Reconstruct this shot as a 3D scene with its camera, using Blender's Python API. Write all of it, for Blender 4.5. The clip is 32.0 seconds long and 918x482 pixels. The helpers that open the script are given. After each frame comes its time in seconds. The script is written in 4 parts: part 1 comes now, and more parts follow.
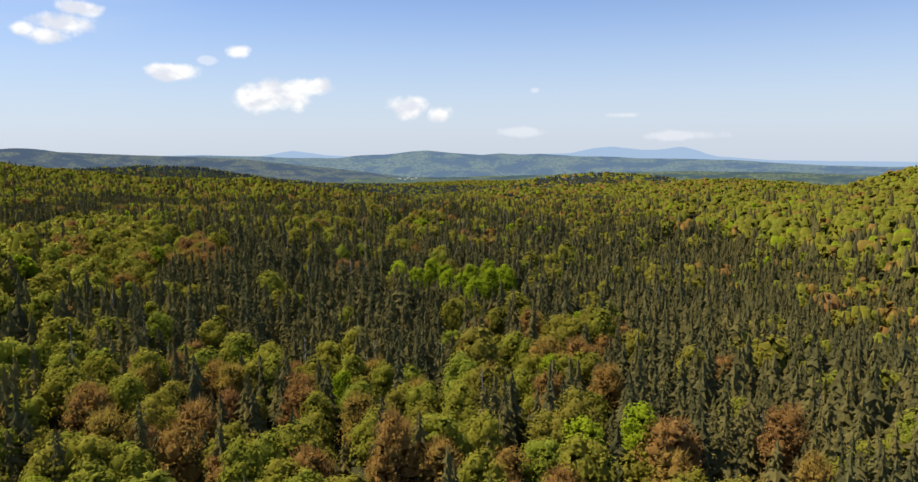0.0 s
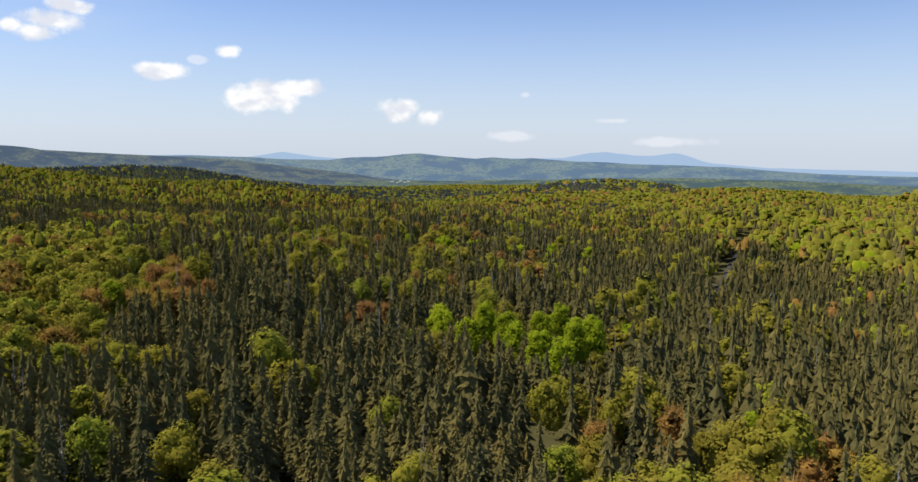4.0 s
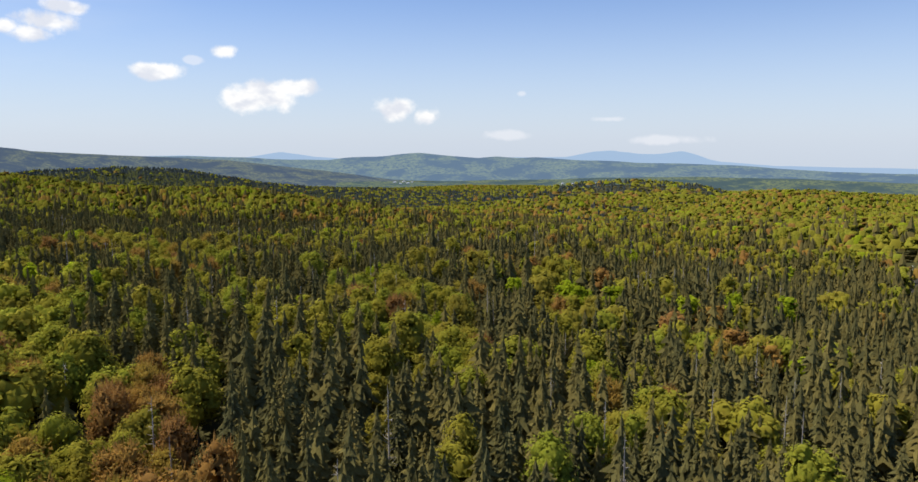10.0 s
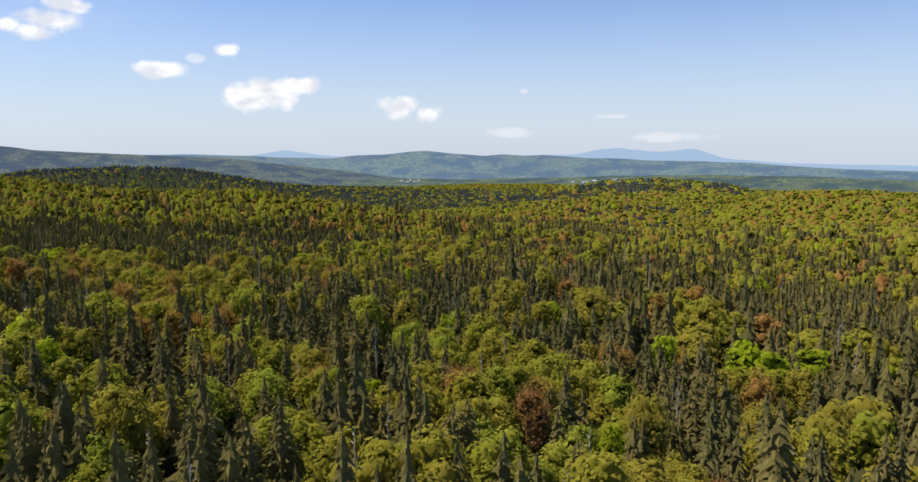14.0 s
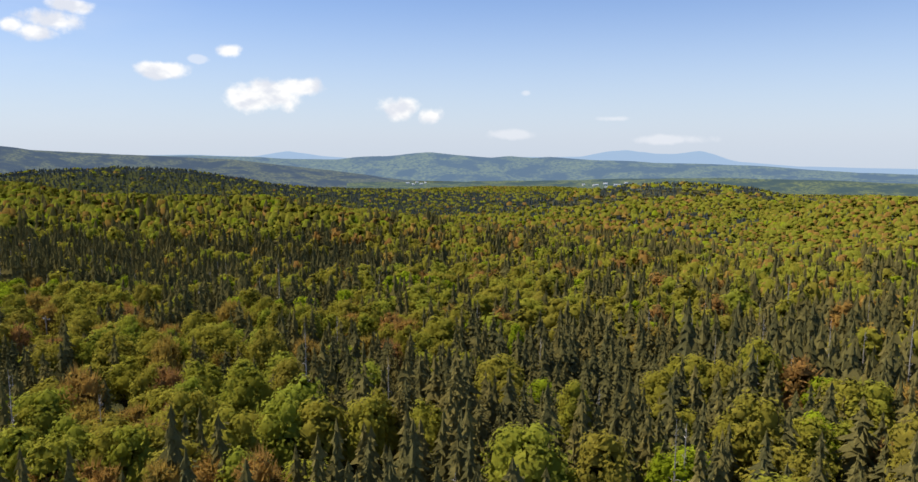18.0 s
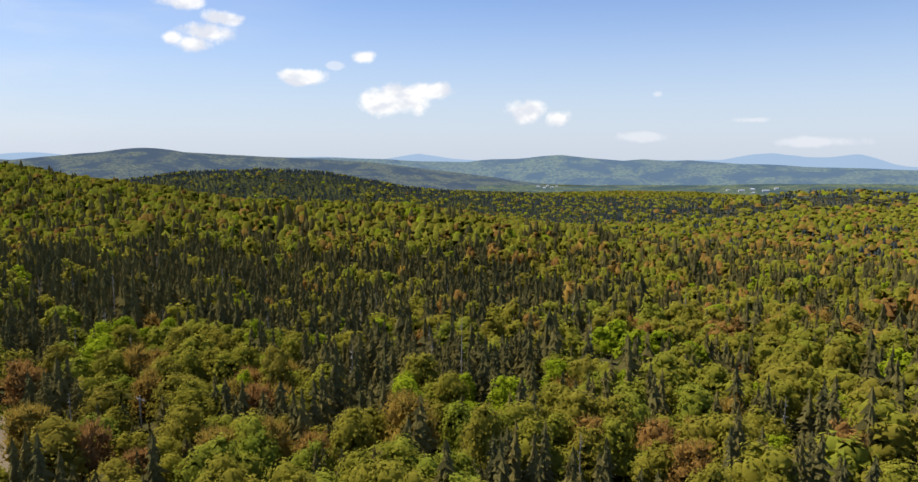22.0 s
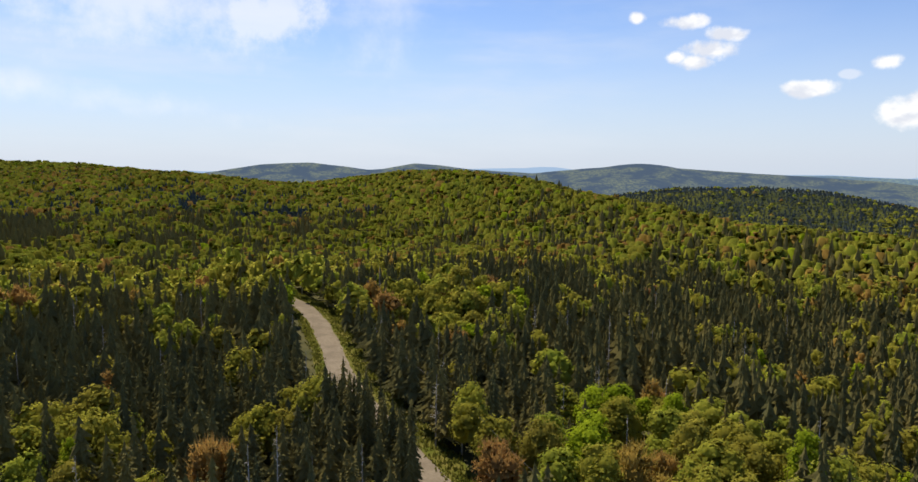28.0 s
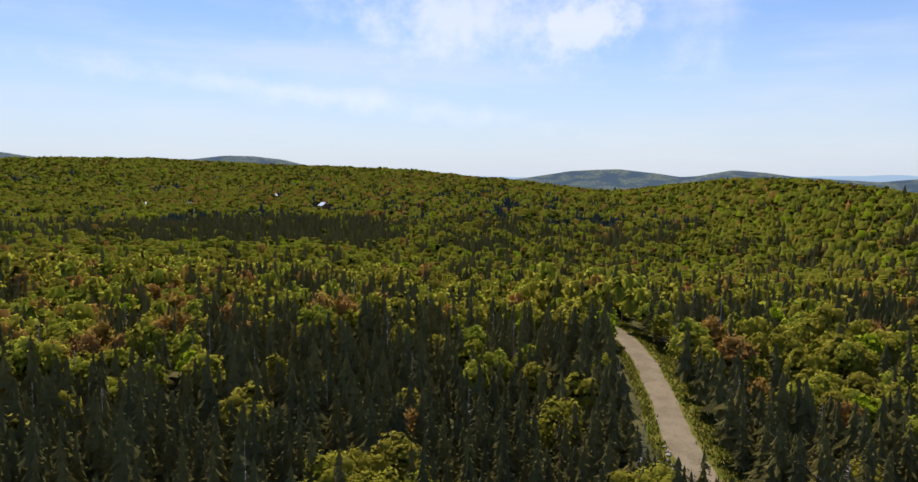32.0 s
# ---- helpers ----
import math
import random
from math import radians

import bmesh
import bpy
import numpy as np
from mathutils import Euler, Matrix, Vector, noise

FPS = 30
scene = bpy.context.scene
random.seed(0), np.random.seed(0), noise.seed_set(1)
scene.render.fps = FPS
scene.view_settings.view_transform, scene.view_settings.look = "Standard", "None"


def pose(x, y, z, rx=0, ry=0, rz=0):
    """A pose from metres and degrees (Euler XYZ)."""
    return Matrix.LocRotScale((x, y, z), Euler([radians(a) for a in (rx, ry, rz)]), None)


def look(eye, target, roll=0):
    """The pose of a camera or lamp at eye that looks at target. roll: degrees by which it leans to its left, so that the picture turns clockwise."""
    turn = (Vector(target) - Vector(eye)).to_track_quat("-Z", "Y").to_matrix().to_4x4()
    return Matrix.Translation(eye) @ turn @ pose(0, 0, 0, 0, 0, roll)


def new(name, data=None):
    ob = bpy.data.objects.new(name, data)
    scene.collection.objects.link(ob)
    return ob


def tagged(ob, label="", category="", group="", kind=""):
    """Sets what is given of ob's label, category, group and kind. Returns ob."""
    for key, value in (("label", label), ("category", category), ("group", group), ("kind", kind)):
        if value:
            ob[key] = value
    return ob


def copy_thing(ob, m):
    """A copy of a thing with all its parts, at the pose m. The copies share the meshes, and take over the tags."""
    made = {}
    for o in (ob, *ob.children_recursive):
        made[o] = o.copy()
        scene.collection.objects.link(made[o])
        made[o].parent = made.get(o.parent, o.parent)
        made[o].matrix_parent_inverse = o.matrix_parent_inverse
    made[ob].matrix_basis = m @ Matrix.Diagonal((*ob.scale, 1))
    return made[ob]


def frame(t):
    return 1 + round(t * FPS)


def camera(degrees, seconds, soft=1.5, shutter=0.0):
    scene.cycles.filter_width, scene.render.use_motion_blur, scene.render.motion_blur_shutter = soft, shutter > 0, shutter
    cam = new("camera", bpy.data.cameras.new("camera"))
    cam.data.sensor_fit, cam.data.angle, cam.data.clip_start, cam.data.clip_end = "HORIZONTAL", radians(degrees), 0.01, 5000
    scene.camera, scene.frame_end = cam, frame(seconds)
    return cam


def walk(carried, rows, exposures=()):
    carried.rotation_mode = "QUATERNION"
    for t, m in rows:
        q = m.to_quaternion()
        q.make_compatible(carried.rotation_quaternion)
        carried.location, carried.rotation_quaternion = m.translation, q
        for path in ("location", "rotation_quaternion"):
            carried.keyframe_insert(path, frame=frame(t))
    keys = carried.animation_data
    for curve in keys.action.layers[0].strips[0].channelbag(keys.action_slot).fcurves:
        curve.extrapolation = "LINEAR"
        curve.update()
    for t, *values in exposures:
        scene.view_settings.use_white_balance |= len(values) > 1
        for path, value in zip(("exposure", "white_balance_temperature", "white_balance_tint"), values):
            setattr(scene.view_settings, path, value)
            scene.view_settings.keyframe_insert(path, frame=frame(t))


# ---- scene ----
from mathutils import kdtree

# the camera: seconds, place in metres, then yaw (to the left), pitch (up) and roll in degrees
PATH = [
    (0.0, 0.00, -0.00, 48.00, -0.00, -8.03, -0.53),
    (0.5, -0.94, 3.77, 47.87, -0.09, -8.10, -0.58),
    (1.0, -1.97, 8.62, 47.82, -0.18, -8.19, -0.54),
    (1.5, -3.30, 14.85, 47.79, -0.32, -8.16, -0.37),
    (2.0, -5.23, 22.17, 47.76, -0.48, -8.06, -0.14),
    (2.5, -7.67, 30.08, 47.78, -0.62, -7.98, 0.06),
    (3.0, -10.36, 38.38, 47.80, -0.72, -7.89, 0.24),
    (3.5, -13.24, 46.80, 47.83, -0.82, -7.83, 0.26),
    (5.5, -24.82, 79.69, 47.40, -1.09, -7.64, 0.38),
    (6.0, -27.37, 87.43, 47.36, -1.13, -7.76, 0.17),
    (6.5, -29.81, 95.36, 47.38, -1.17, -7.82, 0.16),
    (7.0, -32.31, 103.25, 47.45, -1.13, -7.88, 0.02),
    (7.5, -35.03, 111.36, 47.42, -1.14, -7.88, 0.07),
    (8.0, -37.83, 119.12, 47.48, -1.16, -7.87, 0.18),
    (8.5, -40.68, 126.81, 47.56, -1.16, -7.83, 0.23),
    (9.0, -43.44, 134.40, 47.49, -1.16, -7.77, 0.16),
    (9.5, -46.14, 141.87, 47.44, -1.16, -7.81, 0.06),
    (10.0, -48.84, 149.26, 47.40, -1.13, -7.84, -0.01),
    (10.5, -51.39, 156.40, 47.35, -1.09, -7.84, -0.07),
    (11.0, -54.00, 163.64, 47.45, -1.06, -7.84, -0.10),
    (11.5, -56.53, 170.77, 47.43, -1.04, -7.88, -0.10),
    (12.0, -58.98, 178.12, 47.40, -1.02, -7.94, -0.09),
    (12.5, -61.50, 185.64, 47.38, -0.99, -7.96, -0.11),
    (13.0, -64.13, 193.03, 47.31, -0.97, -7.99, -0.14),
    (13.5, -66.78, 200.40, 47.28, -0.91, -8.02, -0.11),
    (14.0, -69.40, 207.64, 47.38, -0.90, -8.02, -0.14),
    (14.5, -71.97, 214.86, 47.37, -0.86, -8.01, -0.14),
    (16.5, -84.26, 248.43, 46.81, -0.87, -7.86, 0.24),
    (17.0, -87.16, 256.65, 46.72, -0.84, -7.86, 0.25),
    (17.5, -89.98, 264.73, 46.57, -0.83, -7.87, 0.15),
    (18.0, -92.81, 272.62, 46.40, -0.81, -7.89, 0.08),
    (18.5, -95.59, 280.32, 46.29, 0.25, -7.91, 0.13),
    (19.0, -98.34, 287.90, 46.20, 1.59, -7.90, 0.12),
    (19.5, -101.02, 295.43, 46.06, 2.61, -7.88, 0.09),
    (20.0, -103.89, 302.77, 45.94, 4.14, -7.81, 0.07),
    (20.5, -106.74, 309.72, 45.85, 5.68, -7.73, 0.07),
    (21.0, -109.76, 316.64, 45.72, 6.97, -7.65, 0.07),
    (21.5, -113.06, 323.83, 45.67, 8.58, -7.66, 0.02),
    (22.0, -116.77, 330.69, 45.67, 9.21, -7.69, 0.04),
    (22.5, -120.28, 336.57, 45.60, 10.86, -7.64, 0.07),
    (23.0, -122.87, 340.88, 45.45, 12.41, -7.57, 0.07),
    (23.5, -124.99, 344.29, 45.35, 14.00, -7.48, -0.02),
    (24.0, -127.19, 347.11, 45.41, 16.84, -7.33, -0.08),
    (24.5, -129.09, 350.01, 45.56, 21.27, -7.14, 0.10),
    (25.0, -131.08, 352.56, 45.79, 24.54, -7.04, 0.27),
    (25.5, -132.88, 355.22, 45.93, 28.87, -6.94, 0.26),
    (27.5, -141.87, 364.92, 46.07, 43.57, -6.57, 0.30),
    (28.0, -144.69, 367.01, 46.13, 46.98, -6.51, 0.29),
    (28.5, -147.62, 368.98, 46.19, 50.46, -6.47, 0.25),
    (29.0, -150.62, 370.70, 46.26, 53.74, -6.45, 0.26),
    (29.5, -153.94, 372.45, 46.23, 57.16, -6.41, 0.30),
    (30.0, -157.53, 373.95, 46.20, 60.34, -6.36, 0.29),
    (30.5, -161.48, 375.27, 46.19, 63.43, -6.28, 0.34),
    (31.0, -165.56, 376.39, 46.20, 66.57, -6.19, 0.34),
    (31.5, -169.47, 377.23, 46.29, 68.62, -6.16, 0.29),
    (32.0, -173.21, 377.78, 46.38, 71.21, -6.10, 0.26),
]


def heading(yaw, pitch):
    a, b = radians(yaw), radians(pitch)
    return Vector((-math.sin(a) * math.cos(b), math.cos(a) * math.cos(b), math.sin(b)))


cam = camera(65.45, 32.0, soft=1.5)
walk(cam, [(t, look((x, y, z), Vector((x, y, z)) + heading(yaw, pitch), roll)) for t, x, y, z, yaw, pitch, roll in PATH],
     [(0, 1.09), (24, 1.11), (28, 1.12), (32, 1.11)])

# ---- light ----
SUN_AZ, SUN_EL = 84.0, 60.0   # degrees: to the left of +y, above the horizon
sun_way = heading(SUN_AZ, SUN_EL)
sun = new("sun", bpy.data.lights.new("sun", "SUN"))
sun.data.energy, sun.data.angle, sun.data.color = 3.1, radians(0.6), (1.0, 0.90, 0.75)
sun.matrix_world = look(sun_way * 100, (0, 0, 0))

world = bpy.data.worlds.new("sky")
scene.world = world
world.use_nodes = True
wt = world.node_tree
wt.nodes.clear()


def node(tree, kind, **values):
    n = tree.nodes.new(kind)
    for key, value in values.items():
        if key.startswith("i_"):
            n.inputs[key[2:].replace("_", " ")].default_value = value
        elif key == "operation":
            n.operation = value
        elif key == "data_type":
            n.data_type = value
        elif key == "blend_type":
            n.blend_type = value
    return n


def sum_up(tree, op, a, b):
    """A maths node; a and b are sockets or numbers."""
    n = tree.nodes.new("ShaderNodeMath")
    n.operation = op
    for k, v in enumerate((a, b)):
        if isinstance(v, (int, float)):
            n.inputs[k].default_value = v
        elif v is not None:
            tree.links.new(v, n.inputs[k])
    return n.outputs[0]


def blend(tree, fac, a, b, kind="MIX"):
    n = tree.nodes.new("ShaderNodeMix")
    n.data_type, n.blend_type = "RGBA", kind
    for k, v in ((0, fac), (6, a), (7, b)):
        if isinstance(v, (int, float)):
            n.inputs[k].default_value = v
        elif isinstance(v, tuple):
            n.inputs[k].default_value = (*v, 1.0)
        else:
            tree.links.new(v, n.inputs[k])
    return n.outputs[2]


def steps(tree, value, low, high):
    n = tree.nodes.new("ShaderNodeMapRange")
    n.interpolation_type = "SMOOTHSTEP"
    n.inputs["From Min"].default_value, n.inputs["From Max"].default_value = low, high
    tree.links.new(value, n.inputs["Value"])
    return n.outputs[0]


def noise_of(tree, vector, scale, detail=4.0, rough=0.55, stretch=(1, 1, 1), shift=(0, 0, 0)):
    m = tree.nodes.new("ShaderNodeMapping")
    m.inputs["Scale"].default_value, m.inputs["Location"].default_value = stretch, shift
    tree.links.new(vector, m.inputs["Vector"])
    n = tree.nodes.new("ShaderNodeTexNoise")
    n.inputs["Scale"].default_value, n.inputs["Detail"].default_value, n.inputs["Roughness"].default_value = scale, detail, rough
    tree.links.new(m.outputs[0], n.inputs["Vector"])
    return n.outputs[0]


sky = wt.nodes.new("ShaderNodeTexSky")
sky.sky_type, sky.sun_disc = "NISHITA", False
sky.sun_elevation, sky.sun_rotation = radians(SUN_EL), radians(-SUN_AZ)
sky.altitude, sky.air_density, sky.dust_density, sky.ozone_density = 400, 1.0, 0.4, 2.0
way = wt.nodes.new("ShaderNodeTexCoord").outputs["Generated"]
split = wt.nodes.new("ShaderNodeSeparateXYZ")
wt.links.new(way, split.inputs[0])
up = split.outputs[2]


def at_angle(az, el):
    """Metres-free place of a direction on the sky: degrees left of +y, and up."""
    return heading(az, el)


def puff(az, el, wide, tall, ragged=0.55, tilt=0.0, edge=(-1.05, -0.45)):
    """The cover of one small cumulus: a flattened round whose rim is torn by noise."""
    c = at_angle(az, el)
    side = Vector((0, 0, 1)).cross(c).normalized()
    top = c.cross(side)
    lean = radians(tilt)
    side, top = side * math.cos(lean) + top * math.sin(lean), top * math.cos(lean) - side * math.sin(lean)
    d = wt.nodes.new("ShaderNodeVectorMath")
    d.operation = "SUBTRACT"
    wt.links.new(way, d.inputs[0])
    d.inputs[1].default_value = c
    parts = []
    for axis, size in ((side, wide), (top, tall)):
        n = wt.nodes.new("ShaderNodeVectorMath")
        n.operation = "DOT_PRODUCT"
        wt.links.new(d.outputs[0], n.inputs[0])
        n.inputs[1].default_value = axis / math.tan(radians(size))
        parts.append(sum_up(wt, "MULTIPLY", n.outputs["Value"], n.outputs["Value"]))
    r = sum_up(wt, "POWER", sum_up(wt, "ADD", *parts), 0.5)
    torn = sum_up(wt, "MULTIPLY", sum_up(wt, "SUBTRACT", cloud_noise, 0.5), ragged * 4)
    return steps(wt, sum_up(wt, "SUBTRACT", torn, r), *edge)


cloud_noise = noise_of(wt, way, 22.0, 5.0, 0.6)

puffs = [puff(13.9, 3.4, 2.8, 1.3), puff(11.4, 4.1, 2.0, 0.8), puff(16.0, 3.1, 1.5, 1.05), puff(16.6, 6.7, 0.95, 0.62),
         puff(21.3, 5.2, 1.9, 0.65), puff(3.9, 2.6, 1.7, 0.95), puff(1.4, 2.0, 1.3, 0.75), puff(26.9, 9.2, 1.6, 0.6),
         puff(28.1, 8.1, 1.9, 0.8), puff(29.2, 7.3, 1.5, 0.7), puff(30.4, 7.6, 0.9, 0.5), puff(29.9, 10.2, 1.5, 0.6), puff(33.5, 10.6, 0.7, 0.5)]
soft = [puff(-16.9, 0.2, 3.2, 0.45), puff(-5.0, 0.6, 2.2, 0.5), puff(-6.1, 3.8, 0.5, 0.3), puff(18.9, 6.0, 0.7, 0.3), puff(-13.0, 1.8, 1.6, 0.3)]


def most(sockets):
    total = sockets[0]
    for s in sockets[1:]:
        total = sum_up(wt, "MAXIMUM", total, s)
    return total


# high thin cloud over the left half of the sky, and the milky haze low down
veil_noise = noise_of(wt, way, 3.2, 5.0, 0.6, (1, 1, 3.0), (0.4, 0.1, 0.0))
streak = noise_of(wt, way, 5.0, 4.0, 0.55, (1.0, 0.45, 5.0), (1.3, 0.2, 0.7))
sunward = wt.nodes.new("ShaderNodeVectorMath")
sunward.operation = "DOT_PRODUCT"
wt.links.new(way, sunward.inputs[0])
sunward.inputs[1].default_value = heading(72, 14)
veil = sum_up(wt, "MULTIPLY", steps(wt, sum_up(wt, "ADD", veil_noise, streak), 0.85, 1.35), steps(wt, sunward.outputs["Value"], 0.55, 1.0))
wide_edge = (-1.2, 0.1)
big = [puff(70.0, 11.6, 13.0, 4.2, 0.55, 0.0, wide_edge), puff(52.0, 13.0, 4.0, 7.0, 0.5, 24.0, (-1.3, 0.9)), puff(61.5, 10.8, 4.5, 2.2, 0.5), puff(83.0, 5.4, 19.0, 1.1, 0.5, 6.0, (-1.2, 0.6))]
haze = sum_up(wt, "POWER", sum_up(wt, "SUBTRACT", 1.0, steps(wt, up, -0.02, 0.30)), 1.6)
tinted = blend(wt, 1.0, sky.outputs[0], (0.80, 0.90, 1.15), "MULTIPLY")
colour = blend(wt, sum_up(wt, "MULTIPLY", haze, 0.75), tinted, (5.35, 6.0, 7.15))
colour = blend(wt, sum_up(wt, "MULTIPLY", veil, 0.45), colour, (6.4, 6.8, 7.4))
colour = blend(wt, sum_up(wt, "MULTIPLY", most(big), 0.62), colour, (7.9, 8.0, 8.2))
colour = blend(wt, sum_up(wt, "MULTIPLY", most(soft), 0.45), colour, (7.8, 7.8, 8.1))
shade = noise_of(wt, way, 34.0, 3.0, 0.5, (1, 1, 1.6), (0.2, 0.0, 0.008))
white = blend(wt, steps(wt, shade, 0.35, 0.62), (6.4, 6.6, 7.2), (8.7, 8.6, 8.45))
colour = blend(wt, sum_up(wt, "MULTIPLY", most(puffs), 0.92), colour, white)
back = wt.nodes.new("ShaderNodeBackground")
back.inputs["Strength"].default_value = 0.0575
wt.links.new(colour, back.inputs["Color"])
wt.links.new(back.outputs[0], wt.nodes.new("ShaderNodeOutputWorld").inputs["Surface"])

# ---- materials ----
def material(name):
    m = bpy.data.materials.new(name)
    m.use_nodes = True
    m.node_tree.nodes.clear()
    return m, m.node_tree


def finish(tree, shader):
    tree.links.new(shader, tree.nodes.new("ShaderNodeOutputMaterial").inputs["Surface"])


def principled(tree, colour, rough, bump=None, strength=0.3, metal=0.0, distance=0.05):
    p = tree.nodes.new("ShaderNodeBsdfPrincipled")
    if isinstance(colour, tuple):
        p.inputs["Base Color"].default_value = (*colour, 1)
    else:
        tree.links.new(colour, p.inputs["Base Color"])
    p.inputs["Roughness"].default_value, p.inputs["Metallic"].default_value = rough, metal
    p.inputs["Specular IOR Level"].default_value = 0.04
    if bump is not None:
        b = tree.nodes.new("ShaderNodeBump")
        b.inputs["Strength"].default_value, b.inputs["Distance"].default_value = strength, distance
        tree.links.new(bump, b.inputs["Height"])
        tree.links.new(b.outputs[0], p.inputs["Normal"])
    return p.outputs[0]


def place_of(tree):
    return tree.nodes.new("ShaderNodeNewGeometry").outputs["Position"]


def foliage(name, dark, mid, light, glow=0.35, rough=0.75, patchy=0.35, grain=4.0, relief=0.3):
    """Leaves or needles: a tint for each tree, another for each spray, and some light let through."""
    m, t = material(name)
    hue = t.nodes.new("ShaderNodeAttribute")
    hue.attribute_name = "tree_hue"
    lone = sum_up(t, "LESS_THAN", hue.outputs["Fac"], 0.001)
    own = sum_up(t, "ADD", hue.outputs["Fac"], sum_up(t, "MULTIPLY", lone, t.nodes.new("ShaderNodeObjectInfo").outputs["Random"]))
    spray = t.nodes.new("ShaderNodeNewGeometry").outputs["Random Per Island"]
    patch = noise_of(t, place_of(t), grain, 4.0, 0.75)
    ramp = t.nodes.new("ShaderNodeValToRGB")
    e = ramp.color_ramp.elements
    e[0].position, e[0].color = 0.12, (*dark, 1)
    e[1].position, e[1].color = 0.9, (*light, 1)
    k = e.new(0.5)
    k.color = (*mid, 1)
    f = sum_up(t, "ADD", sum_up(t, "MULTIPLY", own, 0.72), sum_up(t, "MULTIPLY", spray, 0.16))
    f = sum_up(t, "ADD", f, sum_up(t, "MULTIPLY", sum_up(t, "SUBTRACT", patch, 0.5), patchy))
    t.links.new(sum_up(t, "ADD", f, 0.10), ramp.inputs[0])
    d = t.nodes.new("ShaderNodeBsdfDiffuse")
    d.inputs["Roughness"].default_value = rough
    t.links.new(ramp.outputs[0], d.inputs["Color"])
    tr = t.nodes.new("ShaderNodeBsdfTranslucent")
    t.links.new(ramp.outputs[0], tr.inputs["Color"])
    uneven = t.nodes.new("ShaderNodeBump")
    uneven.inputs["Strength"].default_value, uneven.inputs["Distance"].default_value = relief, 0.3
    t.links.new(noise_of(t, place_of(t), grain * 0.8, 3.0, 0.7), uneven.inputs["Height"])
    t.links.new(uneven.outputs[0], d.inputs["Normal"])
    mix = t.nodes.new("ShaderNodeMixShader")
    mix.inputs[0].default_value = glow
    t.links.new(d.outputs[0], mix.inputs[1])
    t.links.new(tr.outputs[0], mix.inputs[2])
    finish(t, mix.outputs[0])
    return m


def mottled(name, a, b, scale, fine, rough=1.0, bump=0.4):
    m, t = material(name)
    p = place_of(t)
    n1, n2 = noise_of(t, p, scale, 4.0), noise_of(t, p, fine, 3.0)
    c = blend(t, steps(t, n1, 0.35, 0.65), a, b)
    c = blend(t, sum_up(t, "MULTIPLY", n2, 0.5), c, tuple(0.55 * v for v in a))
    finish(t, principled(t, c, rough, n2, bump))
    return m


needles = foliage("spruce_needles", (0.108, 0.110, 0.050), (0.182, 0.163, 0.058), (0.250, 0.206, 0.066), 0.27, patchy=0.7, relief=0.6)
# spruce needles with the blue of distant haze put into their colour
hazed_spruce = foliage("hazed_spruce_needles", (0.066, 0.088, 0.092), (0.094, 0.116, 0.112), (0.130, 0.145, 0.112), 0.30)
fresh = foliage("broadleaf_leaves", (0.322, 0.270, 0.048), (0.348, 0.320, 0.044), (0.316, 0.358, 0.046), 0.50)
aspen = foliage("aspen_leaves", (0.29, 0.34, 0.022), (0.34, 0.41, 0.024), (0.40, 0.46, 0.028), 0.50)
rust = foliage("rust_buds", (0.350, 0.190, 0.070), (0.400, 0.240, 0.064), (0.400, 0.300, 0.056), 0.45)
dry = foliage("dry_twigs", (0.14, 0.11, 0.08), (0.22, 0.17, 0.12), (0.30, 0.25, 0.18), 0.15)
bark = mottled("bark", (0.12, 0.10, 0.08), (0.20, 0.17, 0.14), 1.5, 9.0)
pale_bark = mottled("pale_bark", (0.34, 0.31, 0.27), (0.48, 0.45, 0.40), 2.0, 8.0)
forest_floor = mottled("forest_floor", (0.050, 0.052, 0.022), (0.095, 0.085, 0.036), 0.06, 0.9)
far_woods = mottled("far_woods", (0.030, 0.038, 0.016), (0.075, 0.080, 0.016), 0.012, 0.09, 1.0, 0.8)

# ---- the land ----
HILLS = []


def hill(x, y, along, across, rise, turn=0.0):
    """A smooth rise of the ground; its long axis is turned by that many degrees from +x."""
    HILLS.append((x, y, along, across, rise, math.cos(radians(turn)), math.sin(radians(turn))))


def smooth(v, a, b):
    k = np.clip((v - a) / (b - a), 0, 1)
    return k * k * (3 - 2 * k)


hill(401, 536, 58, 116, 33, -5)          # the near hill beside the start
hill(311, 988, 208, 99, 36.1, -9)        # green dome
hill(287, 1487, 237, 131, 78, 13)        # dark crest behind it
hill(-571, 824, 358, 60, 49, -15)        # the long green hill of the turn
hill(-947, 2038, 384, 129, 81.3, 3)      # dark spruce hill
hill(93, 2690, 305, 125, 12, 25)         # bright spur
hill(-373, 917, 164, 146, -13.1)
hill(-1515, 840, 265, 224, 32.3)
hill(-1589, 597, 311, 240, 11.1, 60)     # wooded rise behind the houses
hill(-1826, 166, 377, 265, 43.2, 81)
hill(-2401, -147, 472, 397, 34.8)
hill(-96, 666, 556, 121, -15.4, 15)      # the ground falls away ahead of the road
hill(-106, 227, 88, 257, 4.3, -10)       # the ground swells a little beside the flight line
hill(140, 264, 60, 183, -14.2, 13)       # and dips on the other side
hill(-345, 607, 75, 100, 15, 28)
hill(-256, 1018, 70, 184, 21.6, 14)      # the hill's low spur
hill(217, 1063, 58, 124, -38.1, -9)
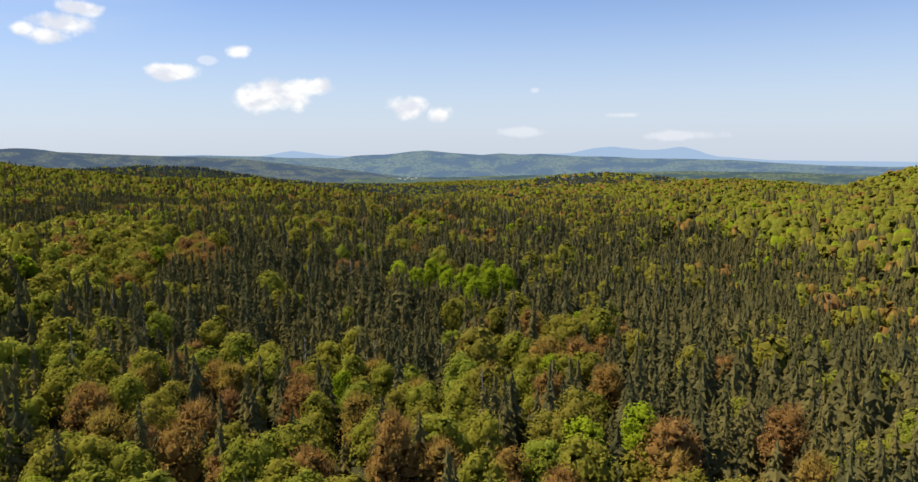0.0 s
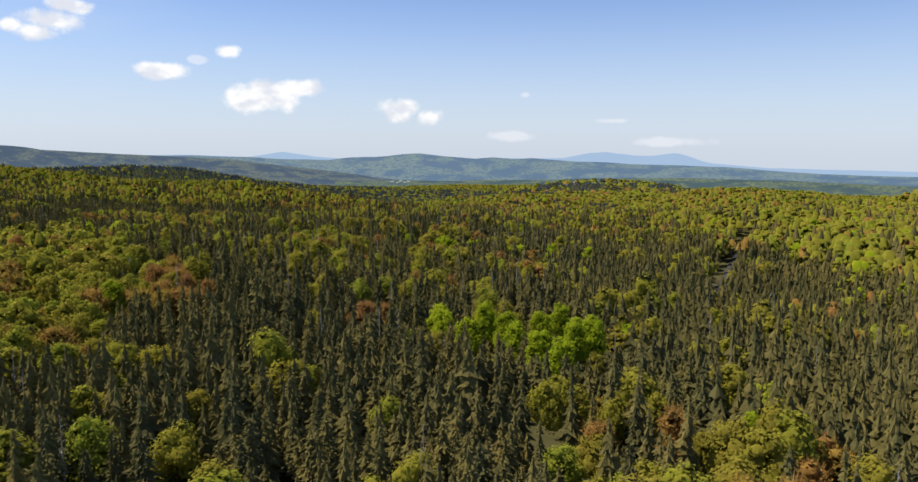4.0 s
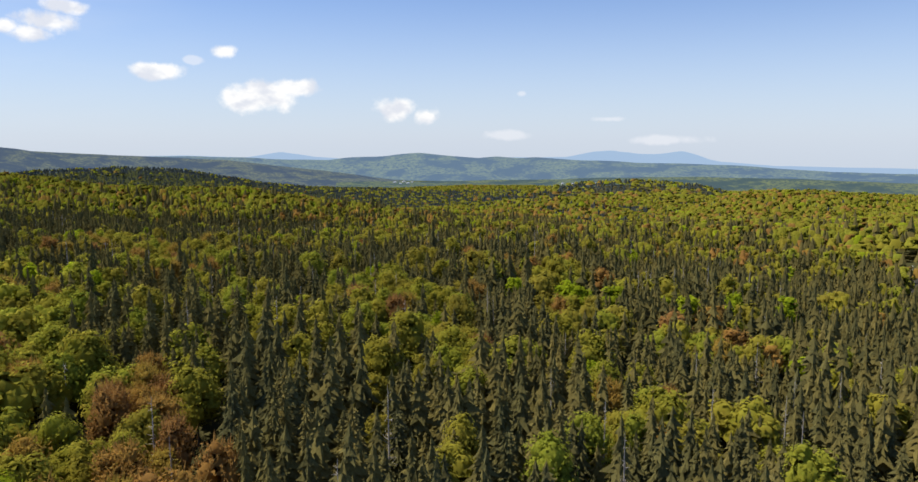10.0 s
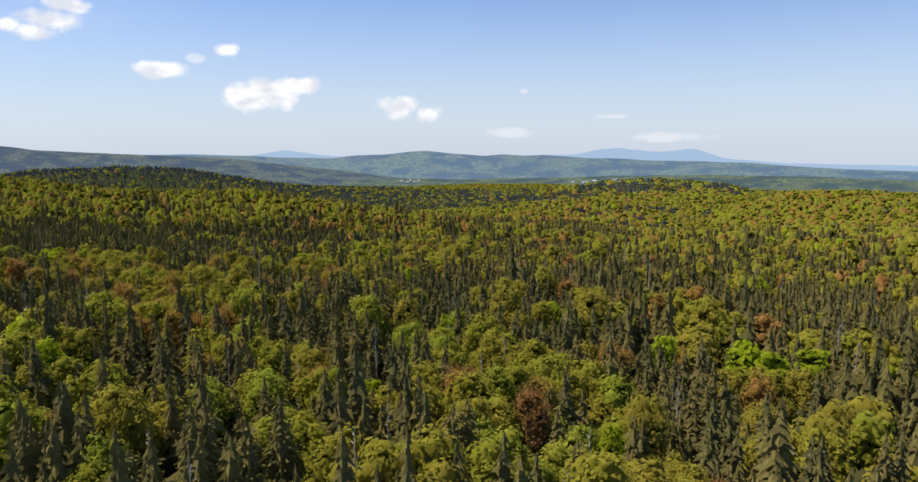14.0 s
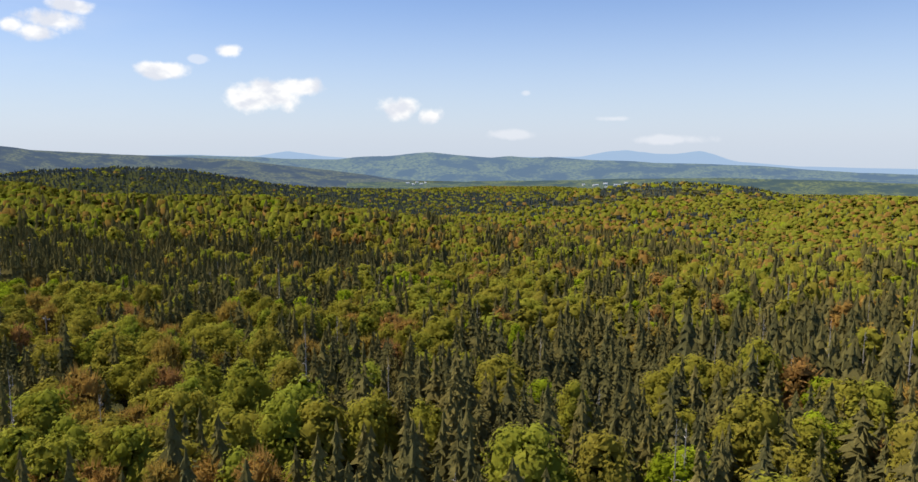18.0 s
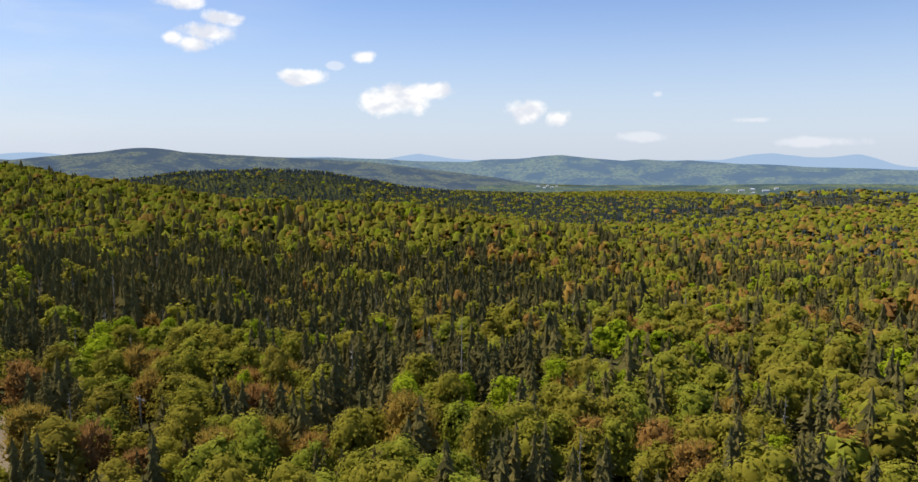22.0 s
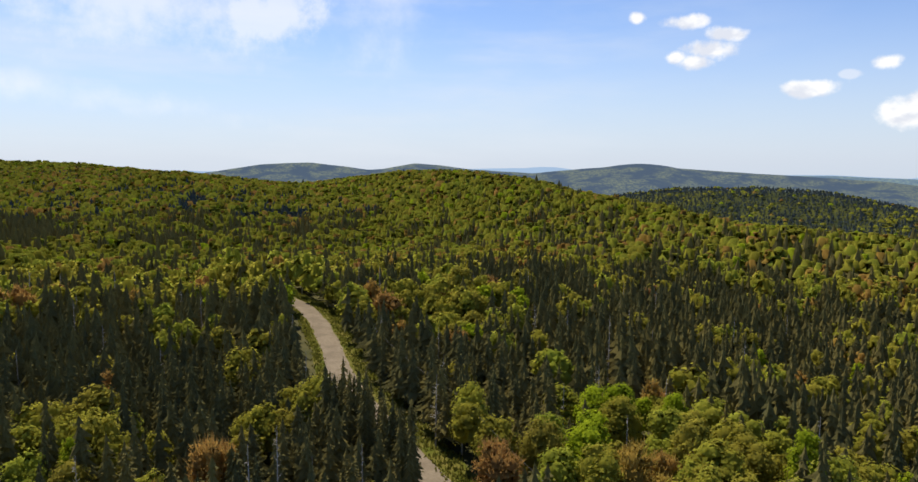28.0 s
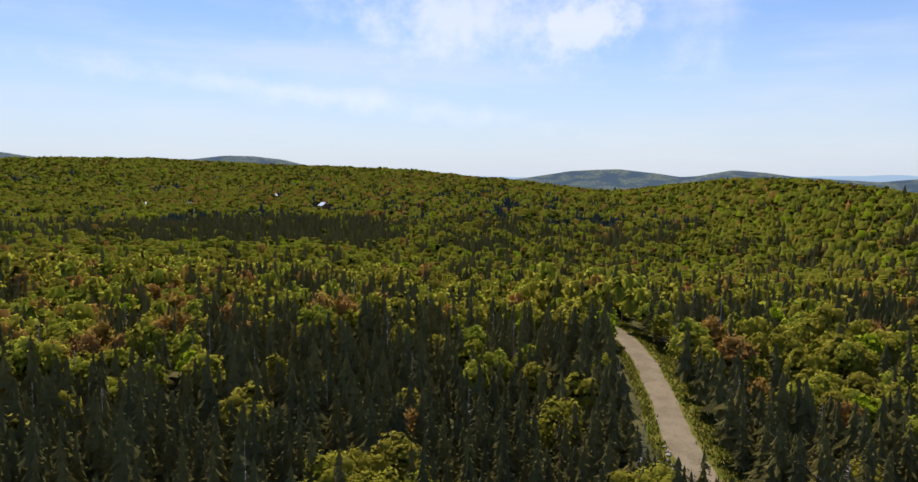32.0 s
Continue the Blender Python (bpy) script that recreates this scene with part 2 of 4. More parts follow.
hill(163, 1389, 120, 71, -23.1, 6)
hill(-1042, 701, 267, 123, 31.4, 6)
# a valley leads away to the north


def ground(x, y):
    x, y = np.asarray(x, float), np.asarray(y, float)
    west = smooth(-x, 250, 900)
    h = -42 * smooth(y, 440, 1000) * (1 - 0.25 * west) - 70 * smooth(y, 900, 1700) - 45 * smooth(y, 2200, 3600)
    h = h - 12 * smooth(-x, 700, 1500) - 10 * smooth(x, 150, 700)
    for hx, hy, a, b, rise, c, s in HILLS:
        u, v = (x - hx) * c + (y - hy) * s, -(x - hx) * s + (y - hy) * c
        h = h + rise * np.exp(-0.5 * ((u / a) ** 2 + (v / b) ** 2))
    for k, (wave, size) in enumerate(((190, 2.2), (83, 1.1), (37, 0.45))):
        h = h + size * np.sin(x / wave * 2.9 + 1.7 * k + 0.8 * np.sin(y / wave * 1.9)) * np.cos(y / wave * 2.3 + k)
    road_h, near = road_level(x, y)
    return h * (1 - near) + road_h * near


ROAD = [(-184, 388), (-188.5, 402), (-194, 411), (-203, 420), (-212, 426), (-228, 433.2), (-262, 446), (-290, 460), (-318, 473), (-345, 481), (-385, 484), (-440, 478)]


def road_line():
    """The road's middle line, as points about 2 m apart."""
    p = np.array(ROAD, float)
    out = []
    for i in range(1, len(p) - 2):
        a, b, c, d = p[i - 1], p[i], p[i + 1], p[i + 2]
        n = max(2, int(np.linalg.norm(c - b) / 2))
        for k in range(n):
            t = k / n
            out.append(0.5 * (2 * b + (c - a) * t + (2 * a - 5 * b + 4 * c - d) * t * t + (3 * b - a - 3 * c + d) * t ** 3))
    return np.array(out)


LINE = road_line()


def road_distance(x, y):
    x, y = np.asarray(x, float), np.asarray(y, float)
    d = np.full(x.shape, 1e9)
    for px, py in LINE[::2]:
        d = np.minimum(d, np.hypot(x - px, y - py))
    return d


def road_level(x, y):
    d = road_distance(x, y)
    return 1.0 + 0.0 * d, 1 - smooth(d, 4.0, 22.0)


def mesh_of(name, verts, faces, mats, slots=None, hue=None):
    me = bpy.data.meshes.new(name)
    verts, faces = np.asarray(verts, np.float32), np.asarray(faces, np.int32)
    n, m, k = len(verts), len(faces), faces.shape[1]
    me.vertices.add(n)
    me.vertices.foreach_set("co", verts.ravel())
    me.loops.add(m * k)
    me.loops.foreach_set("vertex_index", faces.ravel())
    me.polygons.add(m)
    me.polygons.foreach_set("loop_start", np.arange(0, m * k, k, dtype=np.int32))
    me.polygons.foreach_set("loop_total", np.full(m, k, np.int32))
    for mat in mats:
        me.materials.append(mat)
    if slots is not None:
        me.polygons.foreach_set("material_index", np.asarray(slots, np.int32))
    if hue is not None:
        me.attributes.new("tree_hue", "FLOAT", "POINT").data.foreach_set("value", np.asarray(hue, np.float32))
    me.update(calc_edges=True)
    return me


def sheet():
    """One sheet of ground, in rings that widen to the horizon."""
    cx, cy = -120.0, 250.0
    radii = np.concatenate([np.linspace(0.5, 520, 66)[:-1], np.geomspace(520, 4640, 90)])
    turns = np.linspace(0, 2 * np.pi, 361)[:-1]
    r, a = np.meshgrid(radii, turns, indexing="ij")
    x, y = cx + r * np.cos(a), cy + r * np.sin(a)
    z = ground(x, y)
    z = z - 60 * smooth(r, 4000, 4640)
    v = np.stack([x, y, z], -1).reshape(-1, 3)
    i, j = np.meshgrid(np.arange(len(radii) - 1), np.arange(len(turns)), indexing="ij")
    k = (j + 1) % len(turns)
    n = len(turns)
    f = np.stack([i * n + j, (i + 1) * n + j, (i + 1) * n + k, i * n + k], -1).reshape(-1, 4)
    slots = (radii[i.ravel()] > 1500).astype(int)
    me = mesh_of("ground", v, f, [forest_floor, far_woods], slots)
    me.polygons.foreach_set("use_smooth", np.ones(len(f), bool))
    return tagged(new("ground", me), "brown leaf-littered forest floor rolling away into wooded hills", "ground", kind="structure")


sheet()

# ---- trees: one shape each, at three degrees of fineness ----
rng = np.random.default_rng(7)


def tube(points, radii, sides):
    """Rings along a line, joined into quads split in triangles."""
    pts, verts, tris = np.array(points, float), [], []
    for i, (p, r) in enumerate(zip(pts, radii)):
        d = pts[min(i + 1, len(pts) - 1)] - pts[max(i - 1, 0)]
        d = d / (np.linalg.norm(d) + 1e-9)
        s = np.cross(d, (0.3, 1, 0.1))
        s = s / (np.linalg.norm(s) + 1e-9)
        t = np.cross(d, s)
        for k in range(sides):
            a = 2 * np.pi * k / sides
            verts.append(p + r * (np.cos(a) * s + np.sin(a) * t))
    for i in range(len(pts) - 1):
        for k in range(sides):
            a, b = i * sides + k, i * sides + (k + 1) % sides
            tris += [(a, b, b + sides), (a, b + sides, a + sides)]
    return np.array(verts), np.array(tris)


def join(pieces):
    verts, tris, at = [], [], 0
    for v, t in pieces:
        verts.append(v)
        tris.append(np.asarray(t) + at)
        at += len(v)
    return np.concatenate(verts), np.concatenate(tris)


def spire(height, radius, tiers, boughs, fringe=0, ragged=0.22, low=0.0):
    """A spruce: drooping skirts of ragged boughs, one over another, up to a thin leader."""
    V, T = [], []
    gap = height * (1 - low) / tiers
    for w in range(tiers):
        f = max(0.0, low + (1 - low) * (w + rng.uniform(-0.2, 0.2)) / tiers)
        z = height * (0.05 + 0.90 * f)
        reach = (radius * (1 - f) ** 0.82 * rng.uniform(1 - ragged, 1 + 0.6 * ragged) + 0.10) * min(1.0, 0.72 + 1.8 * f)
        n = max(4, int(boughs * (0.62 + 0.38 * (1 - f))))
        turn, at = rng.uniform(0, 6.28), len(V)
        V.append((0, 0, min(height * 0.985, z + 1.5 * gap + 0.25 * reach)))
        lean = rng.uniform(-0.12, 0.12, 2) * reach
        for b in range(n):
            a = turn + 6.283 * (b + rng.uniform(-0.25, 0.25)) / n
            r, q = reach * rng.uniform(1 - 1.6 * ragged, 1 + ragged), reach * rng.uniform(0.36, 0.62)
            V.append((r * np.cos(a) + lean[0], r * np.sin(a) + lean[1], z - r * rng.uniform(0.05, 0.42)))
            a += 3.1416 / n
            V.append((q * np.cos(a), q * np.sin(a), z + rng.uniform(0.0, 0.3) * gap))
        T += [(at, at + 1 + k, at + 1 + (k + 1) % (2 * n)) for k in range(2 * n)]
        for _ in range(int(fringe * (1 - 0.6 * f))):
            a, r = rng.uniform(0, 6.28), reach * rng.uniform(0.45, 0.95)
            out, side = np.array((np.cos(a), np.sin(a), 0)), np.array((-np.sin(a), np.cos(a), 0))
            foot = out * r + (0, 0, z + (reach - r) * 0.9 + rng.uniform(-0.1, 0.25))
            far, wide = rng.uniform(0.2, 0.5), rng.uniform(0.06, 0.14)
            at = len(V)
            V.extend((foot, foot + out * far + side * wide - (0, 0, far * 0.3), foot + out * far * 0.9 - side * wide - (0, 0, far * 0.5)))
            T.append((at, at + 1, at + 2))
    at = len(V)
    V += [(0.10, 0, height * 0.90), (-0.06, 0.08, height * 0.90), (-0.06, -0.08, height * 0.90), (0, 0, height)]
    T += [(at, at + 1, at + 3), (at + 1, at + 2, at + 3), (at + 2, at, at + 3)]
    return np.array(V, float), np.array(T)


def ball(c, r, high, sides, rings=3):
    """A closed uneven dome, one lobe of a crown."""
    V, T = [c + (0, 0, high)], []
    for n in range(rings):
        w = 0.42 + 1.75 * n / (rings - 1) if rings > 1 else 1.5
        turn = rng.uniform(0, 6)
        for k in range(sides):
            q, a = r * np.sin(w) * rng.uniform(0.80, 1.15), turn + 6.283 * k / sides
            V.append(c + (q * np.cos(a), q * np.sin(a), high * (np.cos(w) + rng.uniform(-0.09, 0.09))))
    for n in range(sides):
        m = (n + 1) % sides
        T.append((0, 1 + n, 1 + m))
        for k in range(rings - 1):
            b0, b1 = 1 + k * sides, 1 + (k + 1) * sides
            T += [(b0 + n, b1 + n, b1 + m), (b0 + n, b1 + m, b0 + m)]
    return np.array(V), np.array(T)


def broad_crown(height, radius, leaves, size, lobes=9, base=0.34, sides=6, rings=3, loose=0.10, twigs=0, full=0.90):
    """A heap of rounded lobes under many small sprays of leaves; twigs stand up out of a thin crown."""
    heap = []
    for k in range(lobes):
        f = (k + 0.5) / lobes
        a = 2.4 * k + rng.uniform(-0.6, 0.6)
        z = height * (base + 0.10 + (0.76 - base) * f)
        out = radius * 0.50 * np.sqrt(max(0.0, 1 - ((f - 0.25) / 0.80) ** 2)) * rng.uniform(0.7, 1.15)
        heap.append((np.array((out * np.cos(a), out * np.sin(a), z)), radius * rng.uniform(0.46, 0.64) * (1.05 - 0.2 * f) * (9 / lobes) ** 0.3))
    pieces = [ball(c, r * full, r * full * 0.95, sides, rings) for c, r in heap]
    c, r = np.array([h[0] for h in heap]), np.array([h[1] for h in heap])
    if leaves:
        k = rng.choice(len(heap), leaves, p=r ** 2 / (r ** 2).sum())
        d = rng.normal(size=(leaves, 3))
        d[:, 2] = d[:, 2] * 0.8 + 0.4
        d = d / np.linalg.norm(d, axis=1)[:, None]
        p = c[k] + d * (r[k] * rng.uniform(0.80, 1.0 + loose, leaves))[:, None] * (1, 1, 0.95)
        inner = (np.linalg.norm(p[:, None] - c[None], axis=2) < 0.78 * r[None]).sum(1) > 0
        p, d = p[~inner], d[~inner]
        n = d + rng.normal(size=d.shape) * 0.26 + (0, 0, 0.15)
        n = n / np.linalg.norm(n, axis=1)[:, None]
        u = np.cross(n, rng.normal(size=n.shape))
        u = u / np.linalg.norm(u, axis=1)[:, None]
        v = np.cross(n, u)
        s = (size * rng.uniform(0.55, 1.3, len(p)))[:, None]
        tri = np.stack([p + u * s, p - u * s * 0.5 + v * s * 0.8, p - u * s * 0.6 - v * s * 0.75], 1)
        pieces.append((tri.reshape(-1, 3), np.arange(len(p) * 3).reshape(-1, 3)))
    if twigs:
        k = rng.integers(0, len(heap), twigs)
        d = rng.normal(size=(twigs, 3))
        d[:, 2] = np.abs(d[:, 2]) + 0.5
        d = d / np.linalg.norm(d, axis=1)[:, None]
        foot = c[k] + d * (r[k] * rng.uniform(0.55, 0.95, twigs))[:, None]
        grow_way = d + (0, 0, 0.8) + rng.normal(size=d.shape) * 0.2
        grow_way = grow_way / np.linalg.norm(grow_way, axis=1)[:, None]
        side = np.cross(grow_way, rng.normal(size=d.shape))
        side = side / np.linalg.norm(side, axis=1)[:, None] * rng.uniform(0.035, 0.085, (twigs, 1)) * (size / 0.17) ** 0.5
        tip = foot + grow_way * rng.uniform(0.5, 1.25, (twigs, 1))
        tri = np.stack([foot - side, foot + side, tip], 1)
        pieces.append((tri.reshape(-1, 3), np.arange(twigs * 3).reshape(-1, 3)))
    verts, tris = join(pieces)
    return verts, tris, heap


def conifer_trunk(height, sides=5):
    r = 0.012 * height + 0.03
    return tube([(0, 0, -0.6), (0, 0, height * 0.4), (0, 0, height * 0.97)], [r * 1.15, r * 0.7, 0.02], sides)


def broad_trunk(height, heap, sides=5, limbs=True):
    r = 0.013 * height + 0.03
    fork = np.array((rng.uniform(-0.2, 0.2), rng.uniform(-0.2, 0.2), height * 0.38))
    pieces = [tube([(0, 0, -0.6), fork * 0.5, fork, (fork[0] * 2, fork[1] * 2, height * 0.75)], [r * 1.2, r, r * 0.8, r * 0.2], sides)]
    if limbs:
        for c, rad in heap:
            start = fork * rng.uniform(0.75, 1.15)
            pieces.append(tube([start, (start + c) / 2 + (0, 0, -0.2), c + (0, 0, rad * 0.5)], [r * 0.5, r * 0.3, r * 0.08], 4))
    return join(pieces)


def snag_limbs(height, count):
    pieces = [tube([(0, 0, -0.6), (0.05, 0, height * 0.5), (0.1, 0.05, height)], [0.13, 0.09, 0.02], 5)]
    for k in range(count):
        z, a = height * rng.uniform(0.35, 0.95), rng.uniform(0, 6.28)
        r = rng.uniform(0.5, 1.5) * (1.15 - z / height)
        pieces.append(tube([(0.05, 0, z), (r * np.cos(a) * 0.6, r * np.sin(a) * 0.6, z + 0.15), (r * np.cos(a), r * np.sin(a), z + rng.uniform(-0.2, 0.5))], [0.035, 0.022, 0.008], 3))
    return join(pieces)


# every shape is 12 m (conifers) or 10 m (broadleaves) high before scaling
SHAPES = {}
SHAPES["spruce", 2] = [(spire(12, rng.uniform(1.8, 2.8), 25, 10, 16, 0.36), conifer_trunk(12)) for _ in range(9)]
for level, tiers, boughs, low, fringe, count in ((1.5, 16, 7, 0.2, 3, 10), (1, 9, 6, 0.3, 0, 10), (0.5, 5, 5, 0.4, 0, 9)):
    SHAPES["spruce", level] = [(spire(12, rng.uniform(1.85, 2.8), tiers, boughs, fringe, 0.34, low), None) for _ in range(count)]
for kind, much, far, base, twigs, full in (("broad", 1.0, 3.5, 0.24, 0, 0.80), ("rust", 0.5, 3.3, 0.22, 1.0, 0.72), ("aspen", 1.0, 2.7, 0.24, 0, 0.80)):
    made = []
    for _ in range(6):
        v, t, heap = broad_crown(10, far, int(1900 * much), 0.21, 14, base, 6, 3, 0.14, int(600 * twigs), full)
        made.append(((v, t), broad_trunk(10, heap)))
    SHAPES[kind, 2] = made
    SHAPES[kind, 1.5] = [(broad_crown(10, far, int(950 * much), 0.27, 11, base + 0.08, 6, 3, 0.14, int(260 * twigs), full)[:2], None) for _ in range(7)]
    SHAPES[kind, 1] = [(broad_crown(10, far, int(250 * much), 0.47, 8, base + 0.14, 5, 3, 0.12, int(80 * twigs), full)[:2], None) for _ in range(7)]
    SHAPES[kind, 0.5] = [(broad_crown(10, far, int(56 * much), 0.75, 4, 0.42, 5, 2, 0.12)[:2], None) for _ in range(8)]
SHAPES["snag", 2] = [((np.zeros((0, 3)), np.zeros((0, 3), int)), snag_limbs(12, 28)) for _ in range(4)]


def cone(height, radius, skirts, sides):
    """The plainest spruce: a ragged skirt or two under a sharp top."""
    V, T = [], []
    for n in range(skirts):
        at, turn, low = len(V), rng.uniform(0, 6), 0.30 + 0.34 * n
        V.append((0, 0, height * (1.0 if n == skirts - 1 else low + 0.5)))
        for k in range(sides):
            q = (radius * (1 - low) * 1.25) * rng.uniform(0.75, 1.2)
            V.append((q * np.cos(turn + 6.283 * k / sides), q * np.sin(turn + 6.283 * k / sides), height * (low + rng.uniform(-0.05, 0.05))))
        T += [(at, at + 1 + k, at + 1 + (k + 1) % sides) for k in range(sides)]
    return np.array(V, float), np.array(T)


def dome(height, radius, sides, rings):
    """A far crown: one rounded uneven head."""
    return ball(np.array((0, 0, height * 0.74)), radius, height * 0.24, sides, rings)


SHAPES["spruce", 0] = [(cone(12, rng.uniform(1.9, 2.6), 2, 6), None) for _ in range(10)]
SHAPES["spruce", -1] = [(cone(12, rng.uniform(1.9, 2.5), 2, 4), None) for _ in range(10)]
for kind in ("broad", "rust", "aspen"):
    SHAPES[kind, 0] = [(join([dome(10, 3.1, 6, 2), ball(np.array((1.9, 0.5, 7.0 + 0.1 * k)), 1.9, 1.7, 5, 2)]), None) for k in range(10)]
    SHAPES[kind, -1] = [(dome(10, 3.5, 6, 2), None) for _ in range(12)]
LEAF = {"spruce": needles, "broad": fresh, "rust": rust, "aspen": aspen, "snag": dry}
WOOD = {"spruce": bark, "broad": bark, "rust": bark, "aspen": pale_bark, "snag": pale_bark}

# ---- where the trees stand ----
STANDS = []


def stand(x, y, along, across, spruce, turn=0.0, rusty=None):
    """A patch of wood whose share of spruce is set: 0 all broadleaf, 1 all spruce."""
    STANDS.append((x, y, along, across, spruce, math.cos(radians(turn)), math.sin(radians(turn)), rusty))


def lattice(x, y, size, seed):
    """Smooth noise from 0 to 1 over the plan."""
    gx, gy = x / size, y / size
    ix, iy = np.floor(gx).astype(int), np.floor(gy).astype(int)
    fx, fy = gx - ix, gy - iy
    fx, fy = fx * fx * (3 - 2 * fx), fy * fy * (3 - 2 * fy)

    def h(i, j):
        n = (i * 374761393 + j * 668265263 + seed * 974634) & 0x7FFFFFFF
        n = ((n ^ (n >> 13)) * 1274126177) & 0x7FFFFFFF
        return ((n ^ (n >> 16)) & 0xFFFF) / 65535.0
    return (h(ix, iy) * (1 - fx) + h(ix + 1, iy) * fx) * (1 - fy) + (h(ix, iy + 1) * (1 - fx) + h(ix + 1, iy + 1) * fx) * fy


# the far slopes and the long hill of the turn
stand(-300, 2250, 1500, 700, 0.85)
stand(-606, 948, 228, 428, 0.07, 38, 0.06)
stand(-662, 960, 298, 407, 0.06, 41, 0.06)
stand(-222, 691, 118, 39, 0.06, 17, 0.08)
stand(-230, 709, 85, 27, 0.04, 16, 0.06)
stand(-405, 947, 180, 344, 0.12, 24, 0.08)
stand(-192, 981, 106, 376, 0.10, 9, 0.08)
stand(-222, 1030, 100, 428, 0.12, 10, 0.15)
# the valley and the domes
stand(107, 887, 113, 473, 0.50, -13, 0.20)
stand(10, 772, 150, 211, 0.45, -12, 0.30)
stand(-20, 1520, 360, 400, 0.86)
stand(290, 1480, 240, 130, 0.7, 13)
stand(240, 1340, 170, 55, 0.06, 5)
stand(-947, 2000, 420, 190, 0.97, 3)
stand(93, 2640, 330, 150, 0.04, 25)
stand(215, 704, 109, 324, 0.10, -28, 0.12)
stand(264, 899, 90, 480, 0.12, -30, 0.20)
stand(372, 684, 101, 417, 0.04, -29, 0.08)
stand(246, 663, 73, 317, 0.20, -20)
stand(175, 326, 50, 34, 0.45, -28)
# west of the road
stand(-433, 570, 108, 175, 0.28, 55, 0.10)
stand(-689, 630, 109, 121, 0.50, 64, 0.10)
stand(-1107, 468, 230, 220, 0.30, 84, 0.20)
stand(-762, 609, 131, 151, 0.50, 69, 0.15)
stand(-322, 610, 61, 110, 0.40, 35, 0.25)
stand(-351, 637, 44, 108, 0.35, 37, 0.20)
stand(-273, 675, 77, 49, 0.40, 23, 0.15)
stand(-525, 403, 80, 32, 0.00, 86, 0.00)
stand(-491, 471, 21, 144, 0.08, 74, 0.10)
stand(-703, 389, 77, 152, 1.00, 88)
stand(-645, 467, 24, 83, 1.00, 79)
# the wide spruce woods
stand(-32, 472, 131, 194, 0.55, 4, 0.10)
stand(-248, 489, 93, 188, 0.72, 27)
stand(-54, 470, 210, 130, 0.55, -1, 0.15)
stand(-0, 275, 111, 143, 0.80, -8, 0.15)
stand(-52, 198, 37, 71, 0.90, 15, 0.05)
stand(38, 253, 87, 103, 0.86, -9, 0.10)
stand(90, 217, 66, 142, 0.78, -23, 0.15)
# ahead of the turn
stand(-281, 600, 48, 87, 0.60, 31, 0.10)
stand(-295, 529, 25, 46, 0.12, 43, 0.05)
stand(-197, 630, 55, 41, 0.45, 14, 0.10)
stand(-105, 568, 63, 83, 0.50, -6, 0.20)
stand(-241, 477, 42, 46, 0.85, 41)
stand(-176, 518, 33, 83, 0.87, 16, 0.05)
stand(-198, 533, 78, 120, 0.72, 22, 0.10)
stand(-27, 537, 129, 56, 0.45, -14, 0.20)
stand(-103, 480, 25, 21, 0.20, -10, 0.10)
stand(-129, 427, 15, 18, 0.45, 2)
stand(-154, 423, 12, 22, 0.55, 20, 0.10)
stand(-189, 429, 20, 43, 0.10, 37, 0.15)
stand(-156, 420, 30, 40, 0.28, 23, 0.15)
stand(-83, 449, 32, 59, 0.20, -3, 0.12)
stand(-36, 369, 13, 31, 0.62, -31, 0.10)
stand(-73, 368, 29, 48, 0.82, -12, 0.10)
stand(-108, 357, 10, 18, 0.35, 10, 0.10)
stand(-130, 358, 15, 39, 0.25, 24, 0.20)
stand(-164, 537, 55, 109, 0.82, 14, 0.10)
stand(-264, 544, 47, 82, 0.85, 34)
stand(-199, 444, 24, 36, 0.25, 35, 0.15)
stand(-81, 448, 39, 36, 0.35, -12, 0.12)
stand(-177, 521, 33, 80, 0.87, 16, 0.05)
stand(-400, 342, 36, 94, 0.40, -261, 0.30)
stand(-499, 356, 91, 66, 0.05, -266, 0.05)
stand(-475, 479, 64, 90, 0.30, 71, 0.10)
# below the first half of the flight
stand(-104, 271, 20, 46, 0.76, 26, 0.20)
stand(-78, 308, 23, 37, 0.36, 8, 0.20)
stand(-17, 271, 29, 40, 0.66, -24, 0.20)
stand(-52, 260, 10, 27, 0.25, -5, 0.20)
stand(-1, 294, 7, 19, 0.10, -26, 0.45)
stand(-55, 293, 12, 48, 0.20, 8, 0.10)
stand(-16, 335, 10, 56, 0.25, -3, 0.10)
stand(13, 307, 6, 28, 0.30, -10, 0.80)
stand(40, 328, 8, 34, 0.10, -16, 0.00)
stand(41, 268, 13, 30, 0.30, -21, 0.10)
stand(277, 618, 76, 311, 0.15, -30, 0.10)
stand(-34, 209, 5, 16, 0.15, 3, 1.00)
stand(-115, 238, 11, 38, 0.05, 30, 0.10)
stand(-83, 223, 10, 24, 0.12, 22, 0.95)
stand(-86, 187, 7, 11, 0.08, 30, 0.05)
stand(-138, 254, 39, 111, 0.05, 29, 0.12)
stand(140, 233, 19, 63, 0.60, -31, 0.40)
stand(35, 156, 6, 13, 0.15, -13, 0.10)
stand(50, 89, 14, 36, 0.62, -29, 0.20)
stand(-52, 104, 24, 49, 0.22, 27, 0.25)
stand(-73, 147, 7, 27, 0.95, 27)
